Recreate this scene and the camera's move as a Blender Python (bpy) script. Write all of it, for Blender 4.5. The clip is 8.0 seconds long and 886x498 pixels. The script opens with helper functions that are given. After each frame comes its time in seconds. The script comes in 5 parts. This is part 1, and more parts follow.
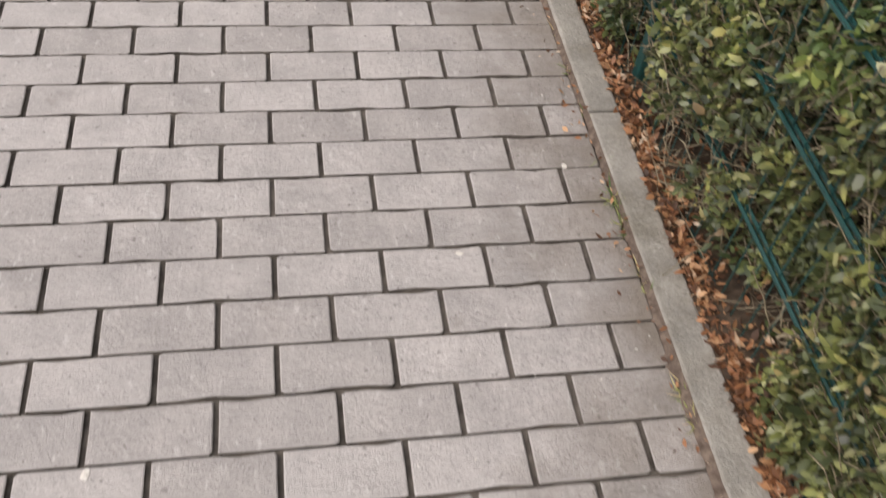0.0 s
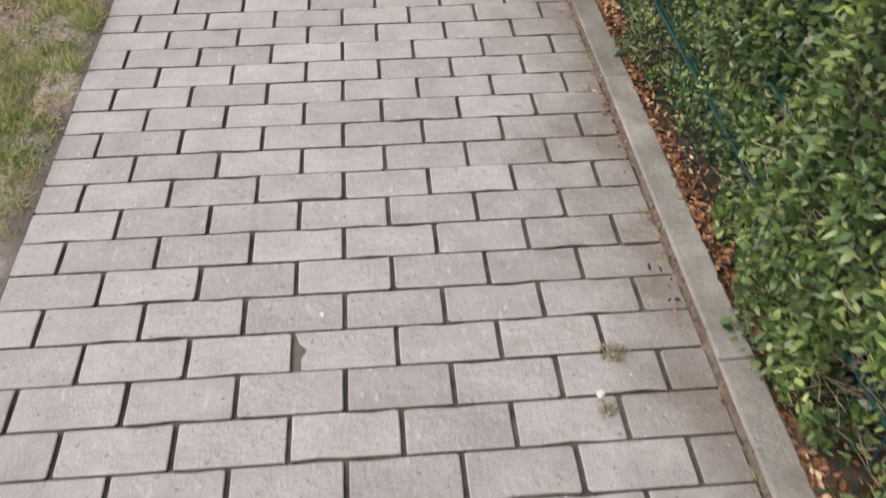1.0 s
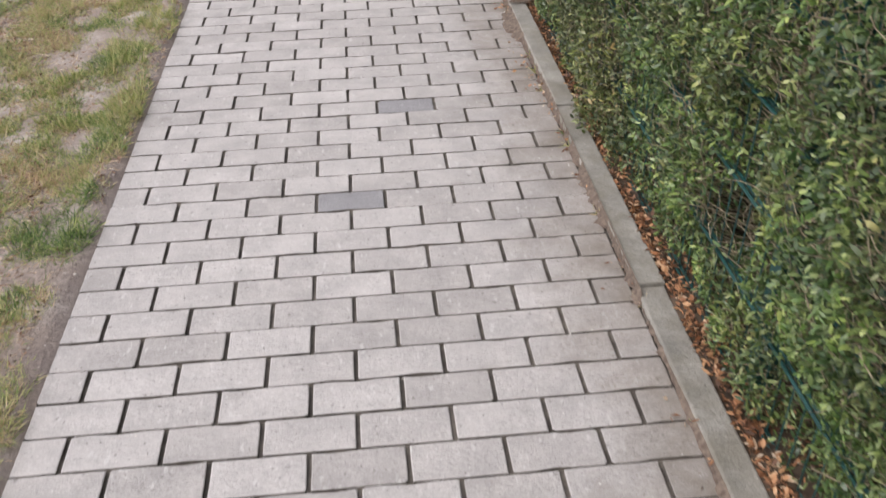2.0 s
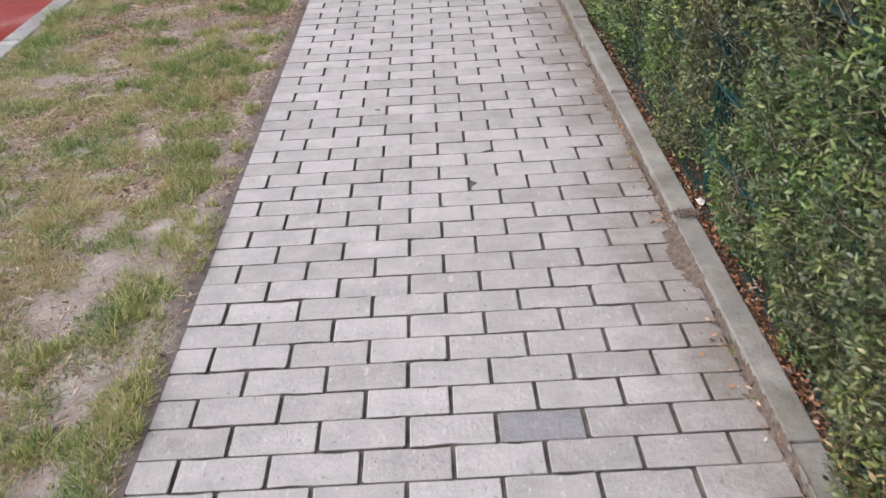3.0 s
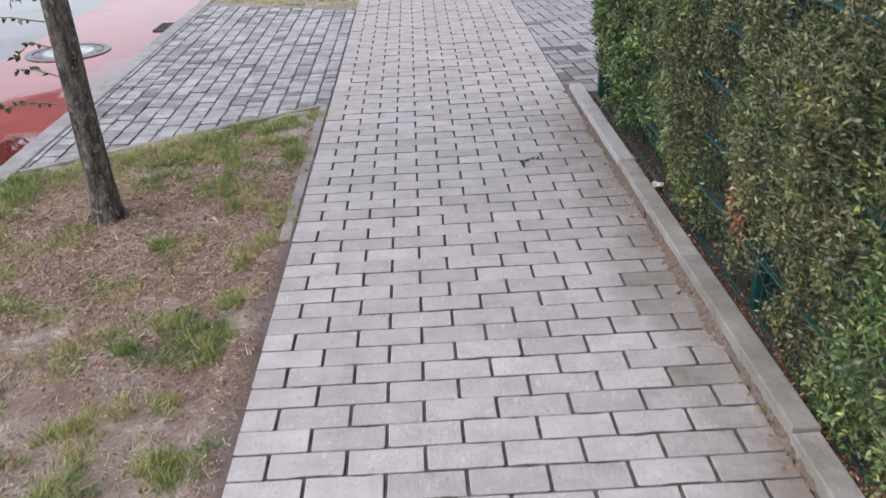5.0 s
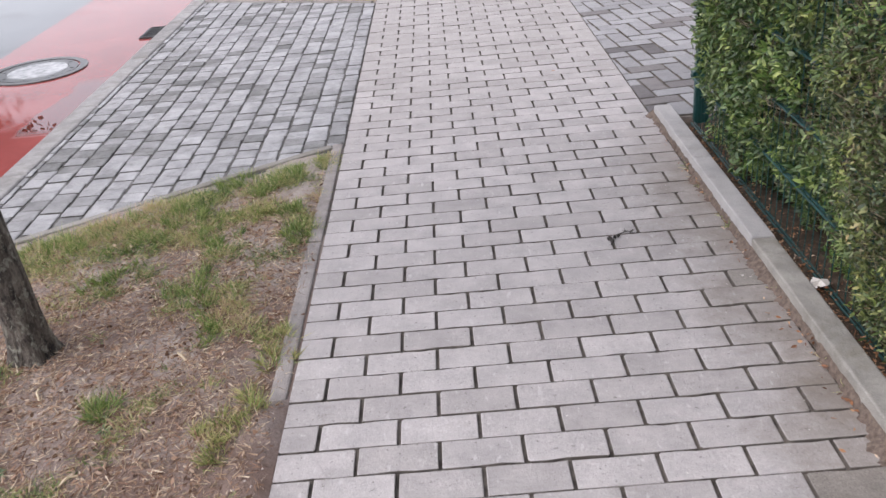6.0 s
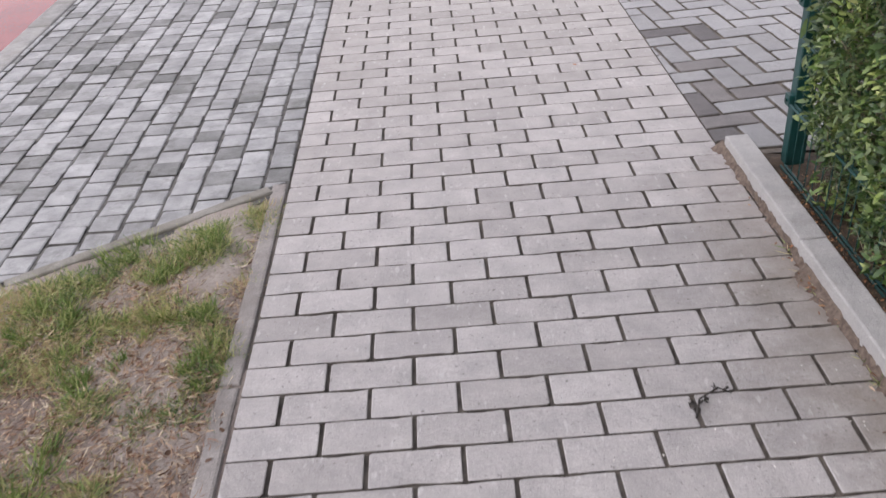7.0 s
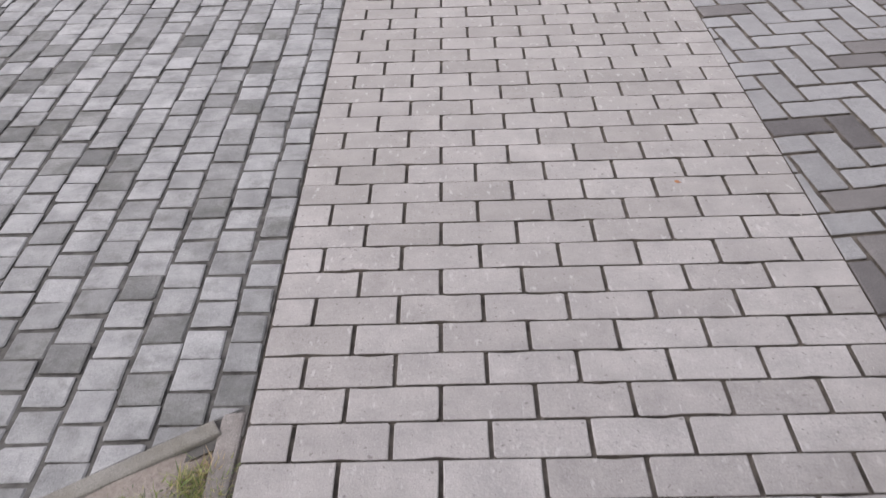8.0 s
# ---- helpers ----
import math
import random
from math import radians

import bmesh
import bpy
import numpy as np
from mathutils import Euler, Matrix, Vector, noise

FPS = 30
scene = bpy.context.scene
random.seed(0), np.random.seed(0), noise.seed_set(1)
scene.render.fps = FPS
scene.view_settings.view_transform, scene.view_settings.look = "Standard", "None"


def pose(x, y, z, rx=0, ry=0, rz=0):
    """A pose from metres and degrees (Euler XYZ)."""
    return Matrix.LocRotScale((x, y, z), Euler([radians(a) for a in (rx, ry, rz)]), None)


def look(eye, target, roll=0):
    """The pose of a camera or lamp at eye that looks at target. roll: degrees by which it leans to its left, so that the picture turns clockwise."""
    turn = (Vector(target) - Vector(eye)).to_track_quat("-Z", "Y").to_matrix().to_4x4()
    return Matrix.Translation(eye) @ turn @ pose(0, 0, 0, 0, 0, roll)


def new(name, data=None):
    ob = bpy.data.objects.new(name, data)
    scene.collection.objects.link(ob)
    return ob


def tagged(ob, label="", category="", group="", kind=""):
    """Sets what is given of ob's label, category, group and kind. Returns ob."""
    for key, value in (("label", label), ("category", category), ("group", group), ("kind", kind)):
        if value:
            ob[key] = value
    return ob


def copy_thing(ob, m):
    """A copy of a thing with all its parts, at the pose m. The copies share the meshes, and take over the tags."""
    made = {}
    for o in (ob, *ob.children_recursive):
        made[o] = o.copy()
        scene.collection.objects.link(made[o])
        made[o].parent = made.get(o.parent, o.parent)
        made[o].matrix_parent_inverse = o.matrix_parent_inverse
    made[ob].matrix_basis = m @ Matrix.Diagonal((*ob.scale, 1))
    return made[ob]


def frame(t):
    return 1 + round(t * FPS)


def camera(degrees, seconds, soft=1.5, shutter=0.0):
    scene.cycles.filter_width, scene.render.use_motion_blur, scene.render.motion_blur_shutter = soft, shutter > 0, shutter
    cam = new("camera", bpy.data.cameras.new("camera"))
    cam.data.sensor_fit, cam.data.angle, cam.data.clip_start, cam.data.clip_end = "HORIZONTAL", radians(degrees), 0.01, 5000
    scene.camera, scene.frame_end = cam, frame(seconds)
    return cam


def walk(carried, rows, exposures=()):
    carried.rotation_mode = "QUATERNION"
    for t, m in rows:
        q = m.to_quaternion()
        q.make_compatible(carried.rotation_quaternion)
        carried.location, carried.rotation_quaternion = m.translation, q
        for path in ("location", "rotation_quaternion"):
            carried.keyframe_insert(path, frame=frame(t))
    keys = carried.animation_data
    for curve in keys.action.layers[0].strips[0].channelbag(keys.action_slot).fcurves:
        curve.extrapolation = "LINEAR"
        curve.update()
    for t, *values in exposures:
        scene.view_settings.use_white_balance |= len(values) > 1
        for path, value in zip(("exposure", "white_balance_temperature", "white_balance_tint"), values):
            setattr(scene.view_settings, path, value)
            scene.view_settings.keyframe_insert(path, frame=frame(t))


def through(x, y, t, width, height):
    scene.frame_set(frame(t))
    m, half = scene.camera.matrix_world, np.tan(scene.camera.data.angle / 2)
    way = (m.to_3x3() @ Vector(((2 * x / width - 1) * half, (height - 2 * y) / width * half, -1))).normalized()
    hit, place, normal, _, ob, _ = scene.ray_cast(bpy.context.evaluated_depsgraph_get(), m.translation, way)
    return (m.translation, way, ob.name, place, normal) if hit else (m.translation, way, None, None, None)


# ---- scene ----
cam = camera(53.4, 8.0, soft=1.45, shutter=0.12)
walk(cam, [
    (0.0, pose(0.739, -1.561, 1.297, 39.75, -5.59, -8.22)),
    (0.5, pose(0.793, -0.874, 1.307, 42.92, -2.12, -5.63)),
    (1.0, pose(0.778, -0.168, 1.305, 46.74, -0.56, -5.02)),
    (1.2, look((0.775, 0.100, 1.345), (0.957, 1.571, 0.002), 0.9)),
    (2.3, pose(0.758, 1.550, 1.378, 56.87, 1.53, -5.23)),
    (2.5, pose(0.748, 1.815, 1.361, 58.04, 1.64, -4.16)),
    (2.8, look((0.725, 2.226, 1.374), (0.760, 3.934, 0.333), -2.6)),
    (3.0, pose(0.701, 2.470, 1.365, 58.83, 2.58, -1.53)),
    (3.5, pose(0.615, 3.096, 1.372, 58.49, 3.02, 0.85)),
    (3.7, look((0.597, 3.370, 1.347), (0.487, 5.060, 0.283), -3.9)),
    (4.0, pose(0.571, 3.758, 1.380, 58.17, 2.66, 1.38)),
    (4.3, look((0.544, 4.140, 1.344), (0.514, 5.858, 0.319), -2.8)),
    (4.5, pose(0.558, 4.387, 1.381, 60.83, 2.47, -1.10)),
    (5.0, pose(0.533, 5.067, 1.429, 64.52, 2.30, -2.17)),
    (5.2, pose(0.519, 5.311, 1.401, 65.75, 2.61, -1.87)),
    (6.3, pose(0.489, 6.712, 1.389, 59.47, 5.35, -1.40)),
    (6.5, pose(0.492, 6.968, 1.365, 57.76, 5.44, -1.58)),
    (7.0, pose(0.504, 7.578, 1.326, 57.42, 3.98, -2.02)),
    (7.2, look((0.492, 7.827, 1.371), (0.513, 9.520, 0.306), -3.3)),
    (7.5, pose(0.464, 8.219, 1.353, 57.11, 1.49, -1.98)),
    (8.0, pose(0.441, 8.873, 1.368, 52.88, 1.62, -0.08)),
], exposures=[(0.0, 0.16, 7000, 14), (0.5, 0.19, 6850, 13), (1.0, 0.24, 6800, 13), (2.5, 0.41, 6450, 13), (3.5, 0.40, 6250, 16), (4.5, 0.25, 6150, 16), (5.2, 0.37, 6150, 16), (6.5, 0.46, 6450, 17), (7.5, 0.33, 6450, 17), (8.0, 0.22, 6500, 16)])

# ---- overcast daylight ----
SUN_UP, SUN_ROUND = 52, 245
world = bpy.data.worlds.new("overcast_sky")
scene.world = world
world.use_nodes = True
wn, wl = world.node_tree.nodes, world.node_tree.links
sky = wn.new("ShaderNodeTexSky")
sky.sky_type, sky.sun_disc = "NISHITA", False
sky.sun_elevation, sky.sun_rotation = radians(SUN_UP), radians(SUN_ROUND)
cloud = wn.new("ShaderNodeHueSaturation")
cloud.inputs["Saturation"].default_value = 0.22
wl.new(sky.outputs["Color"], cloud.inputs["Color"])
wl.new(cloud.outputs["Color"], wn["Background"].inputs["Color"])
wn["Background"].inputs["Strength"].default_value = 0.22
sun = new("sun", bpy.data.lights.new("sun", "SUN"))
sun.data.energy, sun.data.angle, sun.data.color = 1.5, radians(40), (1.0, 0.96, 0.92)
a, e = radians(SUN_ROUND), radians(SUN_UP)
sun.matrix_world = look((0, 0, 20), (-math.sin(a) * math.cos(e) * 5, -math.cos(a) * math.cos(e) * 5, 20 - math.sin(e) * 5))


# ---- materials ----
def nodes(name):
    m = bpy.data.materials.new(name)
    m.use_nodes = True
    t = m.node_tree
    return m, t.nodes, t.links, t.nodes["Principled BSDF"]


def ramp(n, l, fac, stops, interp="LINEAR"):
    r = n.new("ShaderNodeValToRGB")
    r.color_ramp.interpolation = interp
    while len(r.color_ramp.elements) < len(stops):
        r.color_ramp.elements.new(0.5)
    for el, (p, c) in zip(r.color_ramp.elements, stops):
        el.position, el.color = p, (*c, 1)
    l.new(fac, r.inputs["Fac"])
    return r.outputs["Color"]


def grain(n, l, scale, detail=4, rough=0.6, stretch=(1, 1, 1)):
    """Noise in world metres."""
    g = n.new("ShaderNodeNewGeometry")
    v = n.new("ShaderNodeVectorMath")
    v.operation = "MULTIPLY"
    v.inputs[1].default_value = stretch
    l.new(g.outputs["Position"], v.inputs[0])
    t = n.new("ShaderNodeTexNoise")
    t.inputs["Scale"].default_value, t.inputs["Detail"].default_value, t.inputs["Roughness"].default_value = scale, detail, rough
    l.new(v.outputs[0], t.inputs["Vector"])
    return t.outputs["Fac"]


def calc(n, l, op, a, b=0.5, c=None):
    m = n.new("ShaderNodeMath")
    m.operation = op
    for k, v in enumerate((a, b, c)):
        if v is None:
            continue
        if isinstance(v, (int, float)):
            m.inputs[k].default_value = v
        else:
            l.new(v, m.inputs[k])
    return m.outputs[0]


def blend(n, l, fac, a, b, how="MIX"):
    m = n.new("ShaderNodeMix")
    m.data_type, m.blend_type = "RGBA", how
    for sock, v in ((m.inputs[0], fac), (m.inputs[6], a), (m.inputs[7], b)):
        if isinstance(v, (int, float)):
            sock.default_value = v
        elif isinstance(v, tuple):
            sock.default_value = (*v, 1)
        else:
            l.new(v, sock)
    return m.outputs[2]


def relief(n, l, bsdf, height, strength, depth):
    b = n.new("ShaderNodeBump")
    b.inputs["Strength"].default_value, b.inputs["Distance"].default_value = strength, depth
    l.new(height, b.inputs["Height"])
    l.new(b.outputs["Normal"], bsdf.inputs["Normal"])


def piece_random(n, l):
    """One number for each piece, whether it is an object or an island of a joined mesh."""
    g, o = n.new("ShaderNodeNewGeometry"), n.new("ShaderNodeObjectInfo")
    return calc(n, l, "FRACT", calc(n, l, "ADD", g.outputs["Random Per Island"], o.outputs["Random"]))


def stone(name, tones, grit=0.35, stain=(0.16, 0.13, 0.10), stain_from=0.62, rough=0.85, mottling=0.3, stain_scale=5.5):
    """Concrete stone: a tone for each piece, cloudy mottling, aggregate speckle and stains."""
    m, n, l, p = nodes(name)
    tone = ramp(n, l, piece_random(n, l), tones)
    cloudy = grain(n, l, 9, 5, 0.65)
    c = blend(n, l, mottling, tone, ramp(n, l, cloudy, [(0.3, (0.25, 0.25, 0.25)), (0.7, (0.75, 0.74, 0.73))]), "OVERLAY")
    speck = grain(n, l, 300, 4, 0.65)
    c = blend(n, l, grit, c, ramp(n, l, speck, [(0.28, (0.05, 0.05, 0.05)), (0.42, (0.42, 0.42, 0.42)), (0.58, (0.56, 0.56, 0.56)), (0.72, (1.0, 1.0, 1.0))]), "OVERLAY")
    spots = ramp(n, l, grain(n, l, stain_scale, 6, 0.7), [(stain_from, (0, 0, 0)), (stain_from + 0.16, (1, 1, 1))])
    c = blend(n, l, calc(n, l, "MULTIPLY", spots, 0.45), c, stain)
    l.new(c, p.inputs["Base Color"])
    p.inputs["Specular IOR Level"].default_value = 0.35
    l.new(calc(n, l, "MULTIPLY_ADD", cloudy, 0.2, rough - 0.1), p.inputs["Roughness"])
    relief(n, l, p, calc(n, l, "ADD", speck, calc(n, l, "MULTIPLY", grain(n, l, 38, 6, 0.7), 3.0)), 0.7, 0.003)
    return m


def plain(name, a, b, scale, rough=0.8, bump=0.3, depth=0.002, detail=5, metal=0.0, stops=(0.35, 0.65), stretch=(1, 1, 1)):
    m, n, l, p = nodes(name)
    f = grain(n, l, scale, detail, 0.65, stretch)
    l.new(ramp(n, l, f, [(stops[0], a), (stops[1], b)]), p.inputs["Base Color"])
    p.inputs["Roughness"].default_value, p.inputs["Metallic"].default_value = rough, metal
    relief(n, l, p, f, bump, depth)
    return m


def leafy(name, tones, rough=0.45, through=0.25, patch=None, swing=1.0):
    """Leaves or blades: a tone for each one, slightly see-through."""
    m, n, l, p = nodes(name)
    g = n.new("ShaderNodeNewGeometry")
    fac = g.outputs["Random Per Island"]
    if patch:
        fac = calc(n, l, "ADD", calc(n, l, "MULTIPLY", fac, 0.85), calc(n, l, "MULTIPLY_ADD", grain(n, l, patch, 3), swing, 0.1 - swing * 0.5))
    c = ramp(n, l, fac, tones)
    l.new(c, p.inputs["Base Color"])
    p.inputs["Roughness"].default_value = rough
    t, mix = n.new("ShaderNodeBsdfTranslucent"), n.new("ShaderNodeMixShader")
    l.new(c, t.inputs["Color"])
    mix.inputs[0].default_value = through
    l.new(p.outputs[0], mix.inputs[1])
    l.new(t.outputs[0], mix.inputs[2])
    l.new(mix.outputs[0], n["Material Output"].inputs["Surface"])
    return m


def hedge_leaf_material():
    """Fresh green leaves in some stretches of the hedge, dull olive and brown ones in others."""
    m, n, l, p = nodes("hedge_leaf")
    g, xyz = n.new("ShaderNodeNewGeometry"), n.new("ShaderNodeSeparateXYZ")
    l.new(g.outputs["Position"], xyz.inputs[0])
    each = g.outputs["Random Per Island"]
    green = ramp(n, l, each, [(0.0, (0.030, 0.062, 0.020)), (0.45, (0.088, 0.152, 0.043)), (0.8, (0.188, 0.248, 0.084)), (1.0, (0.31, 0.365, 0.15))])
    dull = ramp(n, l, each, [(0.0, (0.032, 0.042, 0.020)), (0.45, (0.112, 0.130, 0.052)), (0.8, (0.205, 0.222, 0.088)), (0.93, (0.30, 0.285, 0.13)), (1.0, (0.26, 0.17, 0.095))])
    along = ramp(n, l, calc(n, l, "MULTIPLY", xyz.outputs["Y"], 0.1), [(k, (v, v, v)) for k, v in ((0.0, 0.25), (0.05, 0.10), (0.12, 0.07), (0.27, 0.15), (0.40, 0.16), (0.5, 0.22), (0.585, 0.20), (0.63, 0.06), (0.66, 0.0), (0.70, 0.32), (0.80, 0.28), (0.86, 0.06), (0.90, 0.04))])
    where = calc(n, l, "ADD", grain(n, l, 1.9, 4, 0.65), calc(n, l, "SUBTRACT", along, 0.16))
    c = blend(n, l, ramp(n, l, where, [(0.44, (0, 0, 0)), (0.62, (1, 1, 1))]), green, dull)
    # young bright growth in clumps among older, darker leaves
    c = blend(n, l, 1.0, c, ramp(n, l, grain(n, l, 8.5, 3, 0.6), [(0.36, (0.50, 0.54, 0.60)), (0.5, (0.92, 0.94, 0.95)), (0.64, (1.5, 1.45, 1.15))]), "MULTIPLY")
    l.new(c, p.inputs["Base Color"])
    p.inputs["Roughness"].default_value = 0.32
    t, mix = n.new("ShaderNodeBsdfTranslucent"), n.new("ShaderNodeMixShader")
    l.new(c, t.inputs["Color"])
    mix.inputs[0].default_value = 0.13
    l.new(p.outputs[0], mix.inputs[1])
    l.new(t.outputs[0], mix.inputs[2])
    l.new(mix.outputs[0], n["Material Output"].inputs["Surface"])
    return m


GREY_PAVER = [(0.0, (0.39, 0.364, 0.352)), (0.5, (0.437, 0.409, 0.398)), (1.0, (0.485, 0.455, 0.444))]


def paver_material():
    """Pale concrete pavers, with a brown film of earth spreading from the kerb."""
    m = stone("pale_concrete_paver", GREY_PAVER)
    n, l = m.node_tree.nodes, m.node_tree.links
    p = n["Principled BSDF"]
    before = p.inputs["Base Color"].links[0].from_socket
    g, xyz = n.new("ShaderNodeNewGeometry"), n.new("ShaderNodeSeparateXYZ")
    l.new(g.outputs["Position"], xyz.inputs[0])
    reach = calc(n, l, "ADD", xyz.outputs["X"], calc(n, l, "MULTIPLY_ADD", grain(n, l, 3.5, 6, 0.7), 0.9, -0.52))
    film = ramp(n, l, calc(n, l, "MULTIPLY", reach, 0.5), [(0.53, (0, 0, 0)), (0.70, (1, 1, 1))])
    beside = ramp(n, l, calc(n, l, "MULTIPLY", xyz.outputs["Y"], 0.05), [(0.47, (1, 1, 1)), (0.51, (0, 0, 0))])
    film = calc(n, l, "MULTIPLY", film, beside)
    # a duller, browner tone beyond y 10, with an uneven edge
    far_tone = ramp(n, l, calc(n, l, "ADD", calc(n, l, "MULTIPLY", xyz.outputs["Y"], 0.05), calc(n, l, "MULTIPLY_ADD", grain(n, l, 2.2, 5, 0.65), 0.12, -0.06)), [(0.50, (0, 0, 0)), (0.57, (1, 1, 1))])
    before = blend(n, l, calc(n, l, "MULTIPLY", far_tone, 0.4), before, (0.275, 0.258, 0.238))
    scuffs = ramp(n, l, grain(n, l, 55, 3, 0.6, (1, 0.4, 1)), [(0.62, (0, 0, 0)), (0.68, (1, 1, 1))])
    pits = ramp(n, l, grain(n, l, 75, 2, 0.5), [(0.29, (1, 1, 1)), (0.33, (0, 0, 0))])
    before = blend(n, l, calc(n, l, "MULTIPLY", scuffs, 0.55), before, (0.60, 0.58, 0.565))
    before = blend(n, l, calc(n, l, "MULTIPLY", pits, 0.6), before, (0.17, 0.155, 0.145))
    l.new(blend(n, l, calc(n, l, "MULTIPLY", film, 0.72), before, (0.17, 0.135, 0.10)), p.inputs["Base Color"])
    return m


PAVER = paver_material()
PAVER_DARK = stone("blue_grey_paver", [(0.0, (0.265, 0.255, 0.265)), (1.0, (0.30, 0.29, 0.30))], grit=0.6)
PAVER_STAINED = stone("earth_stained_paver", [(0.0, (0.24, 0.215, 0.19)), (1.0, (0.29, 0.265, 0.24))], grit=0.6, stain=(0.12, 0.10, 0.075), stain_from=0.5)
COBBLE = stone("weathered_grey_cobble", [(0.0, (0.26, 0.258, 0.258)), (0.3, (0.33, 0.329, 0.331)), (1.0, (0.395, 0.393, 0.397))], grit=0.35, stain=(0.13, 0.13, 0.115), stain_from=0.52, mottling=0.55, stain_scale=12)
COBBLE_DARK = stone("dark_grey_cobble", [(0.0, (0.17, 0.17, 0.168)), (1.0, (0.27, 0.268, 0.265))], grit=0.45, stain=(0.11, 0.112, 0.095), stain_from=0.46, mottling=0.55, stain_scale=14)
HERRING = stone("grey_driveway_paver", [(0.0, (0.255, 0.25, 0.252)), (0.4, (0.305, 0.30, 0.302)), (1.0, (0.35, 0.345, 0.347))], grit=0.45, stain=(0.12, 0.11, 0.10), stain_from=0.56, stain_scale=9)
HERRING_DARK = stone("dark_driveway_paver", [(0.0, (0.13, 0.12, 0.12)), (1.0, (0.21, 0.195, 0.19))], grit=0.5)
KERB_CLEAN = stone("clean_kerb_concrete", [(0.0, (0.40, 0.385, 0.375)), (1.0, (0.46, 0.445, 0.43))], grit=0.4, stain=(0.20, 0.17, 0.13), stain_from=0.56)
KERB = stone("kerb_concrete", [(0.0, (0.252, 0.238, 0.214)), (1.0, (0.352, 0.334, 0.304))], grit=0.45, stain=(0.15, 0.13, 0.09), stain_from=0.46, mottling=0.5)
ROAD_KERB = stone("street_kerb_concrete", [(0.0, (0.285, 0.276, 0.268)), (1.0, (0.385, 0.374, 0.364))], grit=0.45, stain=(0.18, 0.165, 0.145), stain_from=0.48, mottling=0.5)
EDGING = stone("edging_concrete", [(0.0, (0.26, 0.235, 0.22)), (1.0, (0.32, 0.293, 0.277))], grit=0.5, stain=(0.15, 0.125, 0.11), stain_from=0.48, mottling=0.5)
JOINT = plain("joint_sand", (0.072, 0.062, 0.053), (0.19, 0.165, 0.142), 22, 0.95, 0.6, 0.003)
COBBLE_JOINT = plain("cobble_joint_sand", (0.05, 0.047, 0.044), (0.15, 0.142, 0.132), 22, 0.95, 0.6, 0.003)
DIRT = plain("kerbside_dirt", (0.075, 0.052, 0.041), (0.19, 0.145, 0.115), 70, 0.95, 0.8, 0.004, 8)
LEAF_GREEN = hedge_leaf_material()
GRASS = leafy("verge_grass", [(0.0, (0.085, 0.16, 0.05)), (0.28, (0.20, 0.28, 0.09)), (0.55, (0.40, 0.43, 0.165)), (0.78, (0.56, 0.50, 0.26)), (1.0, (0.56, 0.41, 0.27))], 0.55, 0.3, patch=2.6, swing=2.1)
STRAW = leafy("dry_clippings", [(0.0, (0.12, 0.06, 0.038)), (0.35, (0.32, 0.185, 0.115)), (0.7, (0.50, 0.36, 0.24)), (1.0, (0.70, 0.60, 0.44))], 0.7, 0.1)
LITTER = leafy("dry_leaf", [(0.0, (0.045, 0.025, 0.016)), (0.3, (0.16, 0.073, 0.039)), (0.6, (0.37, 0.165, 0.075)), (0.85, (0.52, 0.30, 0.155)), (1.0, (0.66, 0.53, 0.40))], 0.6, 0.12, patch=6.0)
TWIG = plain("hedge_twig", (0.13, 0.10, 0.065), (0.36, 0.30, 0.20), 40, 0.75, 0.2)
TREE_LEAF = leafy("tree_leaf", [(0.0, (0.03, 0.06, 0.02)), (1.0, (0.08, 0.12, 0.04))], 0.4, 0.25)


